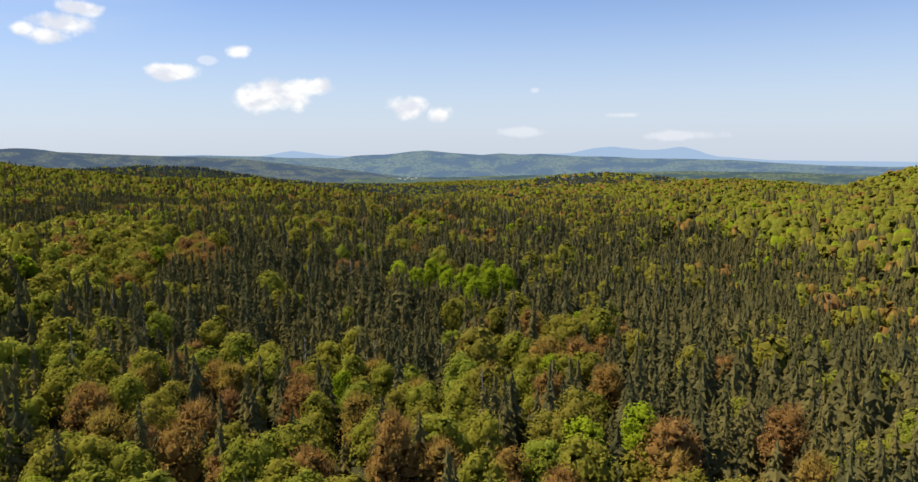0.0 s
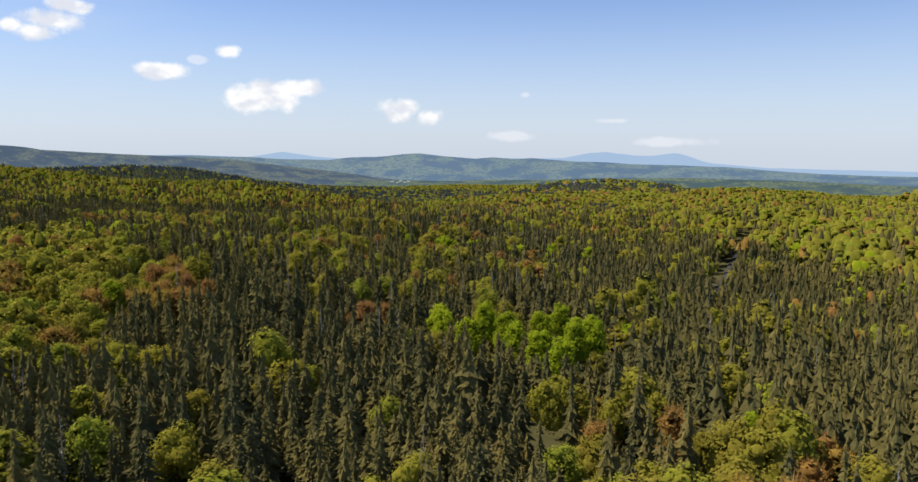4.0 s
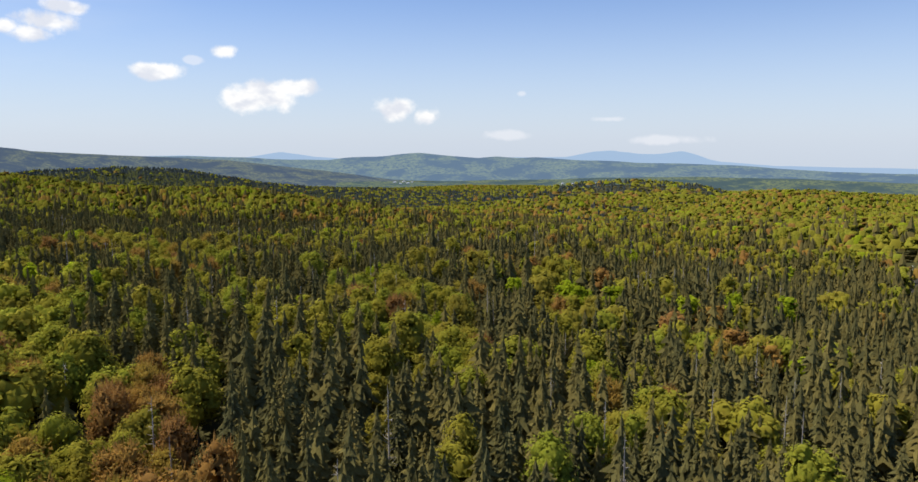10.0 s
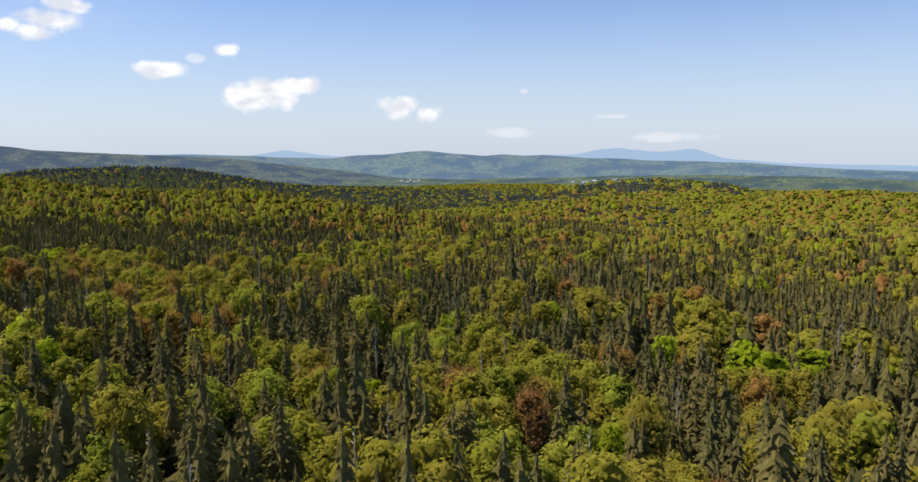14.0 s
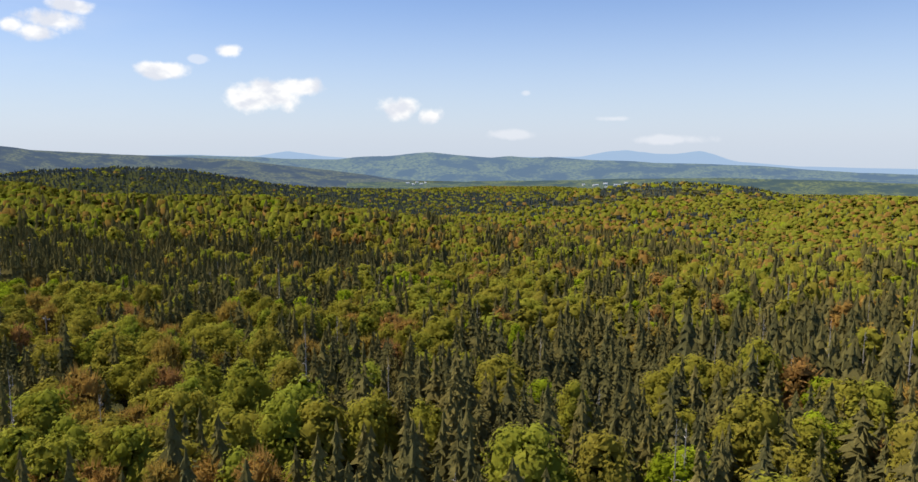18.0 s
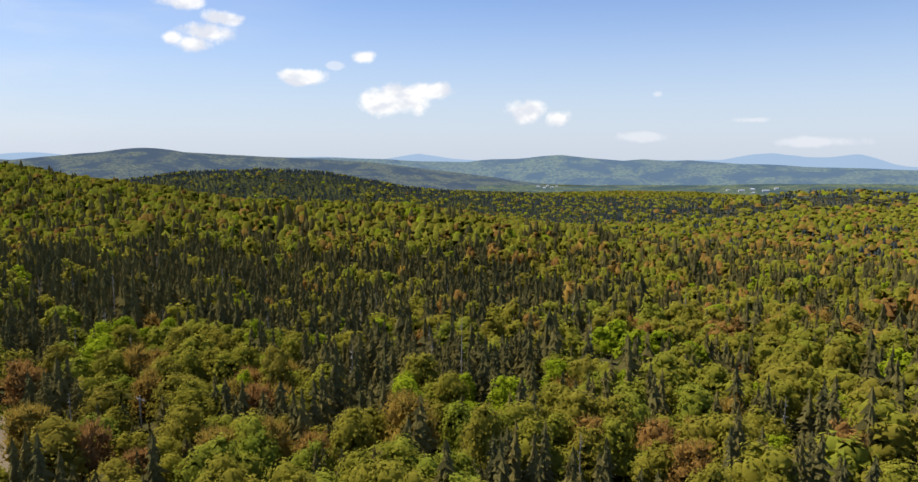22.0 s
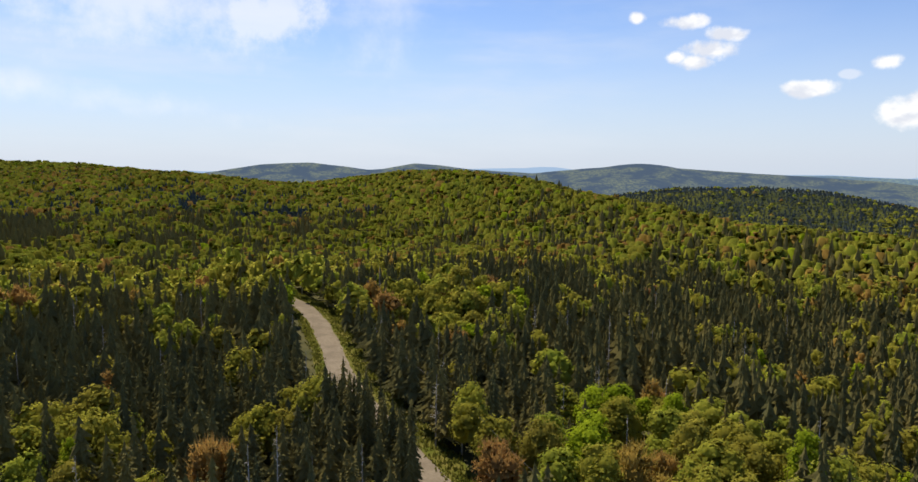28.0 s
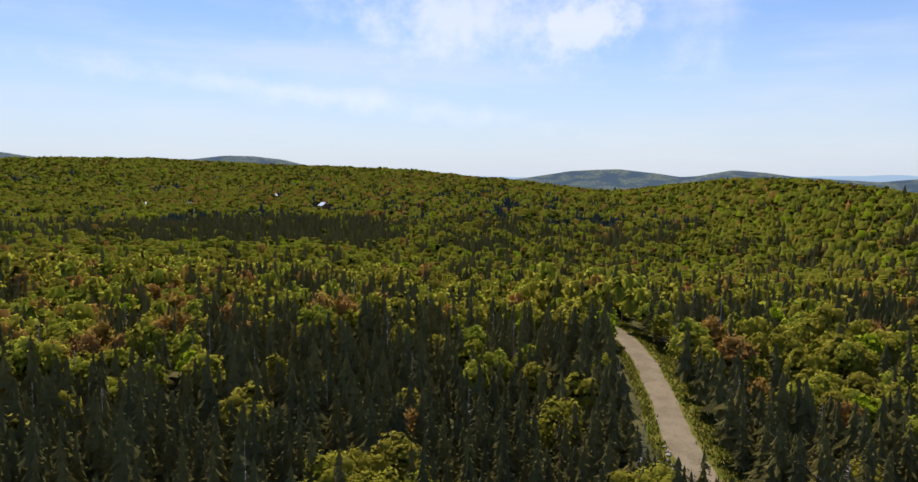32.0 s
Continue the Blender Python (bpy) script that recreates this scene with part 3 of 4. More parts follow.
stand(-60, 96, 5, 15, 0.90, 32)
stand(5, 99, 42, 39, 0.08, -3, 0.25)
stand(14, 137, 20, 16, 0.12, -6, 0.20)
stand(-25, 136, 4, 9, 1.00, 10)
stand(-7, 122, 7, 16, 0.75, 3)
# beside the road
stand(-184, 436, 24, 18, 0.14, rusty=0.2)
stand(-270, 395, 80, 62, 0.92, rusty=0.0)
stand(-232, 464, 22, 16, 0.88)
stand(-288, 482, 30, 16, 0.10)
stand(-320, 345, 30, 35, 0.5)
stand(-236, 430, 15, 7, 1.0)
# the spruces east of the grove and along the track
stand(50, 205, 42, 62, 0.92, 0, 0.05)
stand(98, 325, 62, 85, 0.88, 0, 0.05)
stand(18, 300, 42, 78, 0.80, 0, 0.05)
stand(50, 112, 28, 42, 0.78, 0, 0.30)
# mixed wood by the turn
stand(-160, 500, 48, 45, 0.55, 0, 0.06)
stand(-252, 402, 32, 28, 0.62, 0, 0.08)


def spruce_share(x, y):
    f = 0.56 + 0.9 * (lattice(x, y, 60, 1) - 0.5) + 0.9 * (lattice(x, y, 23, 2) - 0.5)
    f = f - 0.45 * smooth(ground(x, y) + 0.02 * np.hypot(x + 100, y - 200), 12, 40)
    f = f - 0.30 * smooth(np.hypot(x + 90, y - 220), 380, 800)
    r = 0.03 + 0.22 * smooth(lattice(x, y, 45, 5), 0.6, 0.95)
    for sx, sy, a, b, share, c, s, rusty in STANDS:
        u, v = (x - sx) * c + (y - sy) * s, -(x - sx) * s + (y - sy) * c
        k = 1 - smooth(np.hypot(u / a, v / b) + 0.35 * (lattice(x, y, 14, 3) - 0.5), 0.8, 1.15)
        f = f * (1 - k) + share * k
        if rusty is not None:
            r = r * (1 - k) + rusty * k
    return f, r


# wedges of the plan that lie open to the flight line: apex, and from which to which bearing left of north
OPEN = [(0, 0, -38, 38), (-14, 44, -38, 38), (-30, 90, -38, 38), (-45, 135, -38, 38), (-60, 180, -37, 37), (-76, 227, -37, 37), (-92, 275, -37, 38), (-107, 308, -32, 42), (-122, 340, -24, 48), (-132, 354, -8, 62), (-145, 368, 12, 83), (-160, 375, 24, 97), (-174, 379, 35, 107)]


def openness(x, y, nearest):
    """The least distance from the flight line at which a place can lie in view; 1e9 if never."""
    best = np.full(x.shape, 1e9)
    for ax, ay, lo, hi in OPEN:
        dx, dy = x - ax, y - ay
        d, az = np.hypot(dx, dy), np.degrees(np.arctan2(-dx, dy))
        best = np.where((az > lo) & (az < hi) & (d > nearest), np.minimum(best, d), best)
    return best


def horizon_of(ax, ay, lo, hi):
    """For one apex: bearings, distances and the steepest sight line over the tree tops up to each distance."""
    az, r = np.arange(lo, hi, 0.75), np.concatenate([np.arange(60, 700, 10), np.arange(700, 2700, 25)])
    a, d = np.meshgrid(np.radians(az), r, indexing="ij")
    rise = (ground(ax - np.sin(a) * d, ay + np.cos(a) * d) + 7.0 - 46.5) / d
    return az, r, np.maximum.accumulate(rise, axis=1)


SIGHT = [horizon_of(*o) for o in OPEN]


def in_sight(x, y, top):
    """Whether a tree top shows over the woods in front of it from any part of the flight line."""
    seen = np.zeros(x.shape, bool)
    for (ax, ay, lo, hi), (az, r, best) in zip(OPEN, SIGHT):
        d, b = np.hypot(x - ax, y - ay), np.degrees(np.arctan2(-(x - ax), y - ay))
        i = np.clip(((b - lo) / 0.75).astype(int), 0, len(az) - 1)
        j = np.clip(np.searchsorted(r, d - 30) - 1, 0, len(r) - 1)
        seen |= (b > lo) & (b < hi) & ((top - 46.5) / d > best[i, j] - 0.0015)
    return seen


def sites(step, low, high, extent):
    x0, x1, y0, y1 = extent
    gx, gy = np.meshgrid(np.arange(x0, x1, step), np.arange(y0, y1, step))
    x = gx.ravel() + rng.uniform(-0.48, 0.48, gx.size) * step
    y = gy.ravel() + rng.uniform(-0.48, 0.48, gx.size) * step
    d = openness(x, y, 48)
    keep = (d >= low) & (d < high)
    x, y, d = x[keep], y[keep], d[keep]
    if 200 < low < 1e8:
        keep = in_sight(x, y, ground(x, y) + 12)
        x, y, d = x[keep], y[keep], d[keep]
    clear = road_distance(x, y) > 4.4 + 3.0 * rng.random(len(x)) if high < 900 or low >= 1e8 else np.ones(len(x), bool)
    clear &= track_distance(x, y) > 4.2
    if high < 900:
        south = (x < -238) & (x > -325) & (y < 437 - 0.424 * (x + 238))
        clear &= ~(south & (road_distance(x, y) < 9.0))
    for px, py, a, b in CLEARINGS:
        clear &= np.hypot((x - px) / a, (y - py) / b) > 1
    return x[clear], y[clear], d[clear]


CLEARINGS = [(-620, 438, 16, 7), (-905, 480, 52, 14), (-1070, 445, 50, 12), (-980, 354, 52, 15), (-1000, 306, 50, 12), (-1070, 226, 50, 13), (-1100, 192, 50, 11), (-1100, 168, 50, 9)]
TRACK = [(72, 296), (80, 311), (108, 367), (150, 450)]


def track_distance(x, y):
    d = np.full(x.shape, 1e9)
    for (ax, ay), (bx, by) in zip(TRACK, TRACK[1:]):
        k = np.clip(((x - ax) * (bx - ax) + (y - ay) * (by - ay)) / ((bx - ax) ** 2 + (by - ay) ** 2), 0, 1)
        d = np.minimum(d, np.hypot(x - ax - k * (bx - ax), y - ay - k * (by - ay)))
    return d



LANDMARKS = []


def landmark(x, y, kind, wide):
    """A tree that stands out from its neighbours by colour or shape."""
    LANDMARKS.append((x, y, KINDS.index(kind), wide))


KINDS = ["spruce", "broad", "rust", "aspen", "snag"]
landmark(-34, 123, "broad", 1.30)
landmark(-4, 90, "aspen", 1.27)
landmark(16, 89, "aspen", 1.30)
landmark(24, 91, "aspen", 1.25)
landmark(-47, 91, "rust", 1.30)
landmark(-37, 95, "rust", 1.30)
landmark(43, 90, "rust", 1.23)
landmark(22, 128, "rust", 1.30)
landmark(24, 113, "rust", 1.13)
landmark(-84, 223, "rust", 1.30)
landmark(-40, 85, "spruce", 1.15)
landmark(-59, 91, "spruce", 1.15)
landmark(-47, 79, "spruce", 1.15)
landmark(4, 130, "spruce", 1.15)
landmark(-24, 134, "spruce", 1.15)
landmark(-7, 118, "spruce", 1.15)
landmark(-10, 87, "spruce", 1.15)
landmark(-14, 127, "spruce", 1.15)
landmark(-57, 281, "broad", 1.25)
landmark(-49, 276, "broad", 1.30)
landmark(-44, 259, "broad", 0.85)
landmark(-15, 323, "aspen", 1.30)
landmark(-24, 331, "broad", 1.19)
landmark(38, 325, "aspen", 1.30)
landmark(14, 312, "rust", 1.30)
landmark(36, 273, "broad", 1.25)
landmark(43, 260, "broad", 1.19)
landmark(-34, 209, "rust", 1.30)
landmark(-82, 216, "rust", 1.30)
landmark(-87, 189, "broad", 1.30)
landmark(-72, 174, "broad", 1.30)
landmark(-82, 174, "broad", 1.30)
landmark(-85, 237, "rust", 1.30)
landmark(-63, 334, "broad", 1.30)
landmark(-76, 331, "broad", 1.15)
landmark(-18, 327, "aspen", 1.30)
landmark(-6, 327, "aspen", 1.30)
landmark(2, 304, "rust", 1.30)
landmark(-3, 351, "rust", 1.24)
landmark(-42, 323, "rust", 1.16)
landmark(-59, 294, "rust", 0.94)
landmark(-31, 330, "aspen", 0.98)
landmark(-100, 295, "broad", 1.30)
landmark(-93, 297, "broad", 1.13)
landmark(-85, 301, "broad", 0.75)
landmark(11, 320, "aspen", 1.30)
landmark(-48, 269, "broad", 1.30)
landmark(-73, 295, "broad", 1.20)
landmark(-44, 267, "broad", 1.18)
landmark(-40, 295, "snag", 1.15)
landmark(12, 294, "rust", 1.30)
landmark(-11, 301, "broad", 1.16)
landmark(-105, 376, "broad", 1.17)
landmark(-131, 380, "broad", 1.30)
landmark(-134, 368, "broad", 1.30)
landmark(-150, 382, "broad", 1.30)
landmark(-113, 364, "broad", 1.22)
landmark(-90, 431, "broad", 1.30)
landmark(-83, 422, "broad", 1.30)
landmark(-107, 492, "aspen", 1.30)
landmark(-98, 481, "aspen", 1.30)
landmark(-140, 428, "aspen", 1.30)
landmark(-144, 414, "broad", 1.12)
landmark(-154, 423, "broad", 1.04)
landmark(-167, 414, "broad", 1.19)
landmark(-132, 358, "rust", 0.88)
landmark(-39, 366, "broad", 1.30)
landmark(-50, 354, "broad", 1.20)
landmark(-76, 365, "broad", 0.88)
landmark(-80, 404, "aspen", 0.75)
landmark(-203, 447, "aspen", 1.30)
landmark(-206, 440, "broad", 1.05)
landmark(-175, 426, "broad", 1.30)
landmark(-183, 435, "broad", 1.17)
landmark(-182, 419, "broad", 1.30)
landmark(-211, 476, "rust", 0.75)
landmark(-168, 443, "aspen", 0.91)
landmark(-110, 486, "aspen", 1.30)
landmark(-104, 479, "aspen", 1.30)
landmark(-126, 435, "aspen", 1.30)
landmark(-93, 473, "aspen", 1.20)
landmark(-166, 426, "rust", 0.75)
landmark(-142, 434, "aspen", 1.11)
landmark(-135, 435, "broad", 1.02)
landmark(-290, 513, "aspen", 1.30)
landmark(-138, 561, "rust", 1.30)
landmark(-115, 569, "rust", 1.04)
landmark(-294, 471, "broad", 1.30)
landmark(-301, 429, "broad", 0.99)
landmark(-293, 434, "broad", 0.96)
landmark(-212, 460, "aspen", 1.30)
landmark(-210, 464, "aspen", 1.30)
landmark(-280, 516, "aspen", 1.30)
landmark(-317, 388, "broad", 0.95)
landmark(-291, 447, "broad", 0.76)
landmark(-204, 429, "rust", 1.20)
landmark(-201, 443, "aspen", 1.30)
landmark(-208, 444, "broad", 1.03)
landmark(-210, 486, "broad", 1.30)
landmark(-207, 460, "broad", 1.25)
landmark(-186, 460, "broad", 1.15)
MARKS = np.array(LANDMARKS, float)


def crowded(x, y, who, reach):
    """Which places lie under the crowns of the trees picked out by who."""
    tree = kdtree.KDTree(max(1, int(who.sum())))
    for n, (a, b) in enumerate(zip(x[who], y[who])):
        tree.insert((a, b, 0), n)
    tree.balance()
    if not who.any():
        return np.zeros(len(x), bool)
    return np.array([tree.find((a, b, 0))[2] < reach for a, b in zip(x, y)], bool)


def grow(step, low, high, extent, thin, bigger=1.0):
    """Rows of (x, y, kind, height, width, hue) for one belt of the forest."""
    x, y, d = sites(step, low, high, extent)
    f, r = spruce_share(x, y)
    pick = 0.5 * rng.random(len(x)) + 0.5 * np.clip((lattice(x, y, 11, 14) - 0.5) * 1.7 + 0.5, 0, 1)
    spruce = pick < 0.5 + 0.72 * (np.clip(f, 0, 1) - 0.5)
    keep = np.where(spruce, rng.random(len(x)) < 0.80, rng.random(len(x)) < thin)
    keep &= rng.random(len(x)) > 0.45 * smooth(lattice(x, y, 9, 12), 0.72, 0.9)
    keep &= ~(spruce & crowded(x, y, ~spruce & keep, 1.25 * bigger))
    grove = np.zeros(len(x), bool)
    for gx, gy in GROVE:
        grove |= np.hypot(x - gx, y - gy) < 3.6
    keep &= ~grove | (rng.random(len(x)) < 0.12)
    kind = np.where(spruce, 0, np.where(rng.random(len(x)) < r, 2, np.where(rng.random(len(x)) < 0.05, 3, 1)))
    kind = np.where((d < 220) & (rng.random(len(x)) < 0.022), 4, kind)
    tall = np.where(kind == 0, np.where(rng.random(len(x)) < 0.22, rng.uniform(0.5, 0.85, len(x)), rng.normal(1.02, 0.15, len(x)).clip(0.65, 1.75)), rng.normal(1.06, np.where(d < 300, 0.15, 0.08)).clip(0.65, 1.55))
    tall = tall * (0.85 + 0.3 * lattice(x, y, 35, 9))
    tall = np.where(grove, 0.6, tall)
    near_grove = np.zeros(len(x), bool)
    for gx, gy in GROVE:
        near_grove |= np.hypot(x - gx, y - gy + 5) < 10
    tall = np.where(near_grove & ~grove, tall * 0.72, tall) * np.where((d > 560) & (d < 1e8) & (kind == 0), 0.82, 1.0)
    wide = tall ** 0.6 * rng.uniform(0.8, 1.2, len(x)) * np.where(kind == 0, 1.22 * bigger ** 0.55, bigger)
    hue = 0.004 + 0.35 * lattice(x, y, 24, 6) + 0.64 * rng.random(len(x))
    hue = np.where(d > 300, 0.62 + 0.6 * (hue - 0.5), hue)
    for mx, my, what, girth in MARKS:
        away = np.hypot(x - mx, y - my)
        keep &= away > (1.4 if what in (0, 4) else 2.5 * girth)
        tall = np.where((away < 7) & (what not in (0, 4)), tall * 0.86, tall)
    rows = np.stack([x, y, ground(x, y), kind, tall, wide, hue, d, rng.uniform(0, 6.28, len(x))], 1)[keep]
    md = openness(MARKS[:, 0], MARKS[:, 1], 48)
    mine = MARKS[(md >= low) & (md < high)]
    n = len(mine)
    high_of = np.where(mine[:, 2] == 0, 1.3, np.where(mine[:, 2] == 3, 1.2, 1.12)) * rng.uniform(0.94, 1.08, n)
    own = np.stack([mine[:, 0], mine[:, 1], ground(mine[:, 0], mine[:, 1]), mine[:, 2], high_of, mine[:, 3], 0.05 + 0.9 * rng.random(n), 0.5 * md[(md >= low) & (md < high)], rng.uniform(0, 6.28, n)], 1)
    return np.concatenate([rows, own])


# the bright aspens of one small grove
GROVE = [(-17, 201), (-12, 195), (-4, 201), (-3, 191), (3.5, 203), (8.5, 208), (11.5, 201), (8.5, 190), (1, 183), (4, 178), (-18, 208), (-8, 206), (13, 194)]


def plant(rows, kind, level):
    """All trees of one kind and fineness, as arrays for one mesh."""
    V, T, S, H, at = [], [], [], [], 0
    shapes = SHAPES[kind, level]
    which = rng.integers(0, len(shapes), len(rows))
    for n, (crown, trunk) in enumerate(shapes):
        part_rows = rows[which == n]
        if not len(part_rows):
            continue
        for slot, piece in ((0, crown), (1, trunk)):
            if piece is None or not len(piece[0]):
                continue
            v, t = piece
            c, s = np.cos(part_rows[:, 8])[:, None], np.sin(part_rows[:, 8])[:, None]
            w, h = part_rows[:, 5][:, None], part_rows[:, 4][:, None]
            x = (v[None, :, 0] * c - v[None, :, 1] * s) * w + part_rows[:, 0][:, None]
            y = (v[None, :, 0] * s + v[None, :, 1] * c) * w + part_rows[:, 1][:, None]
            z = v[None, :, 2] * h + part_rows[:, 2][:, None]
            V.append(np.stack([x, y, z], -1).reshape(-1, 3))
            T.append((t[None] + (np.arange(len(part_rows)) * len(v))[:, None, None]).reshape(-1, 3) + at)
            S.append(np.full(len(part_rows) * len(t), slot))
            H.append(np.repeat(part_rows[:, 6], len(v)))
            at += len(part_rows) * len(v)
    return np.concatenate(V), np.concatenate(T), np.concatenate(S), np.concatenate(H)


WORDS = {"spruce": "dark olive spruces standing close, with ragged pointed tops", "broad": "yellow-green broadleaf trees in fresh spring leaf",
         "rust": "rusty brown maples just coming into bud", "aspen": "bright green young aspens in full leaf", "snag": "bare grey dead trees among the spruces"}


def wood(name, rows, level, where):
    for k, kind in enumerate(KINDS):
        mine = rows[rows[:, 3] == k]
        if not len(mine):
            continue
        lv = 2 if kind == "snag" else level
        v, t, s, h = plant(mine, kind, lv)
        me = mesh_of(f"{kind}_{name}", v, t, [LEAF[kind], WOOD[kind]], s, h)
        me.polygons.foreach_set("use_smooth", np.full(len(t), kind != "spruce"))
        tagged(new(f"{kind}_{name}", me), f"{WORDS[kind]}, {where}", "forest", kind="stuff")


def tree_thing(kind, shape):
    """One tree as a thing of its own: trunk and crown."""
    crown, trunk = SHAPES[kind, 2][shape]
    words = {"spruce": "dark olive spruce with drooping boughs and a pointed top", "broad": "round yellow-green maple in fresh spring leaf",
             "rust": "maple with thin rusty brown buds", "aspen": "tall bright green aspen with a pale trunk", "snag": "bare grey dead tree with broken twigs"}[kind]
    name = {"spruce": "spruce_tree", "broad": "maple_tree", "rust": "budding_maple_tree", "aspen": "aspen_tree", "snag": "dead_tree"}[kind]
    root = tagged(new(name), words, "tree", f"{name.replace('_', ' ')}s of the near forest")
    for piece, label, mat in ((trunk, "trunk", WOOD[kind]), (crown, "crown", LEAF[kind])):
        if len(piece[0]):
            me = mesh_of(label, piece[0], piece[1], [mat])
            me.polygons.foreach_set("use_smooth", np.full(len(piece[1]), kind != "spruce"))
            ob = new(label, me)
            ob.parent = root
    return root


near = grow(2.5, 0, 112, (-420, 260, 30, 640), 0.25)
middle = grow(2.6, 112, 195, (-520, 330, 40, 800), 0.29)
beyond = grow(2.9, 195, 320, (-640, 420, 60, 900), 0.38, 1.02)
further = grow(3.3, 320, 560, (-900, 560, 60, 1100), 0.64, 1.14)
distant = grow(4.3, 560, 1050, (-1400, 800, 60, 1700), 0.96, 1.26)
remote = grow(8.0, 1050, 2600, (-2800, 1700, -300, 3000), 0.98, 1.8)
beside = grow(6.0, 1e8, 1e10, (-420, 260, -60, 520), 0.95, 1.5)

# a clump of tall spruces screens one bend of the road
for k in range(32):
    f = k / 31
    x, y = -237 + 27 * f + rng.uniform(-1, 1), 429.0 - 7 * f + rng.uniform(-3.5, 0.8)
    if road_distance(x, y) < 3.9:
        x, y = x - 0.8, y - 2.0
    near = np.concatenate([near, [[x, y, 1.0, 0, rng.uniform(1.0, 1.28), rng.uniform(0.8, 1.0), 0.05 + 0.9 * rng.random(), 50.0, rng.uniform(0, 6.28)]]])

for gx, gy in GROVE:
    near = np.concatenate([near, [[gx, gy, float(ground(np.array([gx]), np.array([gy]))[0]), 3, rng.uniform(1.2, 1.45), rng.uniform(1.1, 1.35), rng.random() * 0.5, 61.0, rng.uniform(0, 6.28)]]])

# the trees nearest the flight line and the road are things of their own
order = near[np.argsort(near[:, 7])]
LIMIT = {0: 300, 1: 300, 2: 120, 3: 90, 4: 40}
single = np.zeros(len(order), bool)
for k, most_of in LIMIT.items():
    single[np.flatnonzero(order[:, 3] == k)[:most_of]] = True
first_of = {}
for row in order[single]:
    kind = KINDS[int(row[3])]
    shape = int(row[8] * 1000) % len(SHAPES[kind, 2])
    m = Matrix.Translation(row[:3]) @ Matrix.Rotation(row[8], 4, "Z")
    if (kind, shape) not in first_of:
        ob = first_of[kind, shape] = tree_thing(kind, shape)
        ob.matrix_basis = m
    else:
        ob = copy_thing(first_of[kind, shape], m)
    ob.scale = (row[5], row[5], row[4])
rest = order[~single]
wood("wood_near", rest, 1.5, "close below the flight line")
wood("wood_middle", middle, 1, "a stone's throw away")
wood("wood_beyond", beyond, 0.5, "down towards the valley")
wood("wood_further", further, 0, "down towards the valley")
wood("wood_beside", beside, -1, "beside and below the flight line")
# the two farthest woods use the needles tinted blue for haze
LEAF["spruce"] = hazed_spruce
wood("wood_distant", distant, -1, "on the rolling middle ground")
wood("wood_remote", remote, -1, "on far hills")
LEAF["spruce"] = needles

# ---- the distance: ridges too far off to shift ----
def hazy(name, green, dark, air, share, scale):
    """Woods seen through miles of air: their own colour, and the air's light mixed in as emission."""
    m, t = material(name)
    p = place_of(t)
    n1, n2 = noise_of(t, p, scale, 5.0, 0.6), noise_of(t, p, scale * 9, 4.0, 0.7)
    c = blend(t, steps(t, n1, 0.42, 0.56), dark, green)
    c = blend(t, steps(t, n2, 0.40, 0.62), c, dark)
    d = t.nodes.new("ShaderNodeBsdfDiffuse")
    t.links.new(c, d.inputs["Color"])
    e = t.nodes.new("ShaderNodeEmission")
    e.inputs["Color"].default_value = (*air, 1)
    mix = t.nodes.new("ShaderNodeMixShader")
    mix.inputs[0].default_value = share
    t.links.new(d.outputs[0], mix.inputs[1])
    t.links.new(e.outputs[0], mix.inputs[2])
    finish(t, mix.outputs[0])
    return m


def ridge(name, label, mat, far, foot, az0, az1, bumps, front=500.0, rough=5.0, seed=0):
    """A long ridge on a circle round the valley; bumps are the (bearing, height) of its tops and saddles."""
    cx, cy = -100.0, 250.0
    az = np.radians(np.arange(az0, az1, 0.12))
    deg = np.degrees(az)
    line = sorted(bumps)
    crest = np.interp(deg, [b[0] for b in line], [b[1] for b in line])
    k = np.hanning(9)
    crest = np.convolve(np.pad(crest, 4, mode="edge"), k / k.sum(), "valid")
    x1 = -np.sin(az) * far
    y1 = np.cos(az) * far
    crest = crest + rough * (lattice(x1, y1, 240, 21 + seed) - 0.5) * 2 + rough * 0.35 * (lattice(x1, y1, 60, 22 + seed) - 0.5) * 2
    rows = []
    for f, g in ((0.0, 0.0), (0.2, 0.16), (0.4, 0.38), (0.6, 0.62), (0.8, 0.85), (0.92, 0.96), (1.0, 1.0), (1.12, 0.8)):
        r = far - front * (1 - f)
        x, y = cx - np.sin(az) * r, cy + np.cos(az) * r
        z = foot + (crest - foot) * g + (0 if g in (0.0, 1.0) else 1) * (crest - foot) * 0.22 * (lattice(x, y, 300, 31 + seed) - 0.5)
        rows.append(np.stack([x, y, z], -1))
    v = np.stack(rows)
    m, n = v.shape[:2]
    i, j = np.meshgrid(np.arange(m - 1), np.arange(n - 1), indexing="ij")
    f = np.stack([i * n + j, i * n + j + 1, (i + 1) * n + j + 1, (i + 1) * n + j], -1).reshape(-1, 4)
    me = mesh_of(name, v.reshape(-1, 3), f, [mat])
    me.polygons.foreach_set("use_smooth", np.ones(len(f), bool))
    return tagged(new(name, me), label, "backdrop", kind="structure")


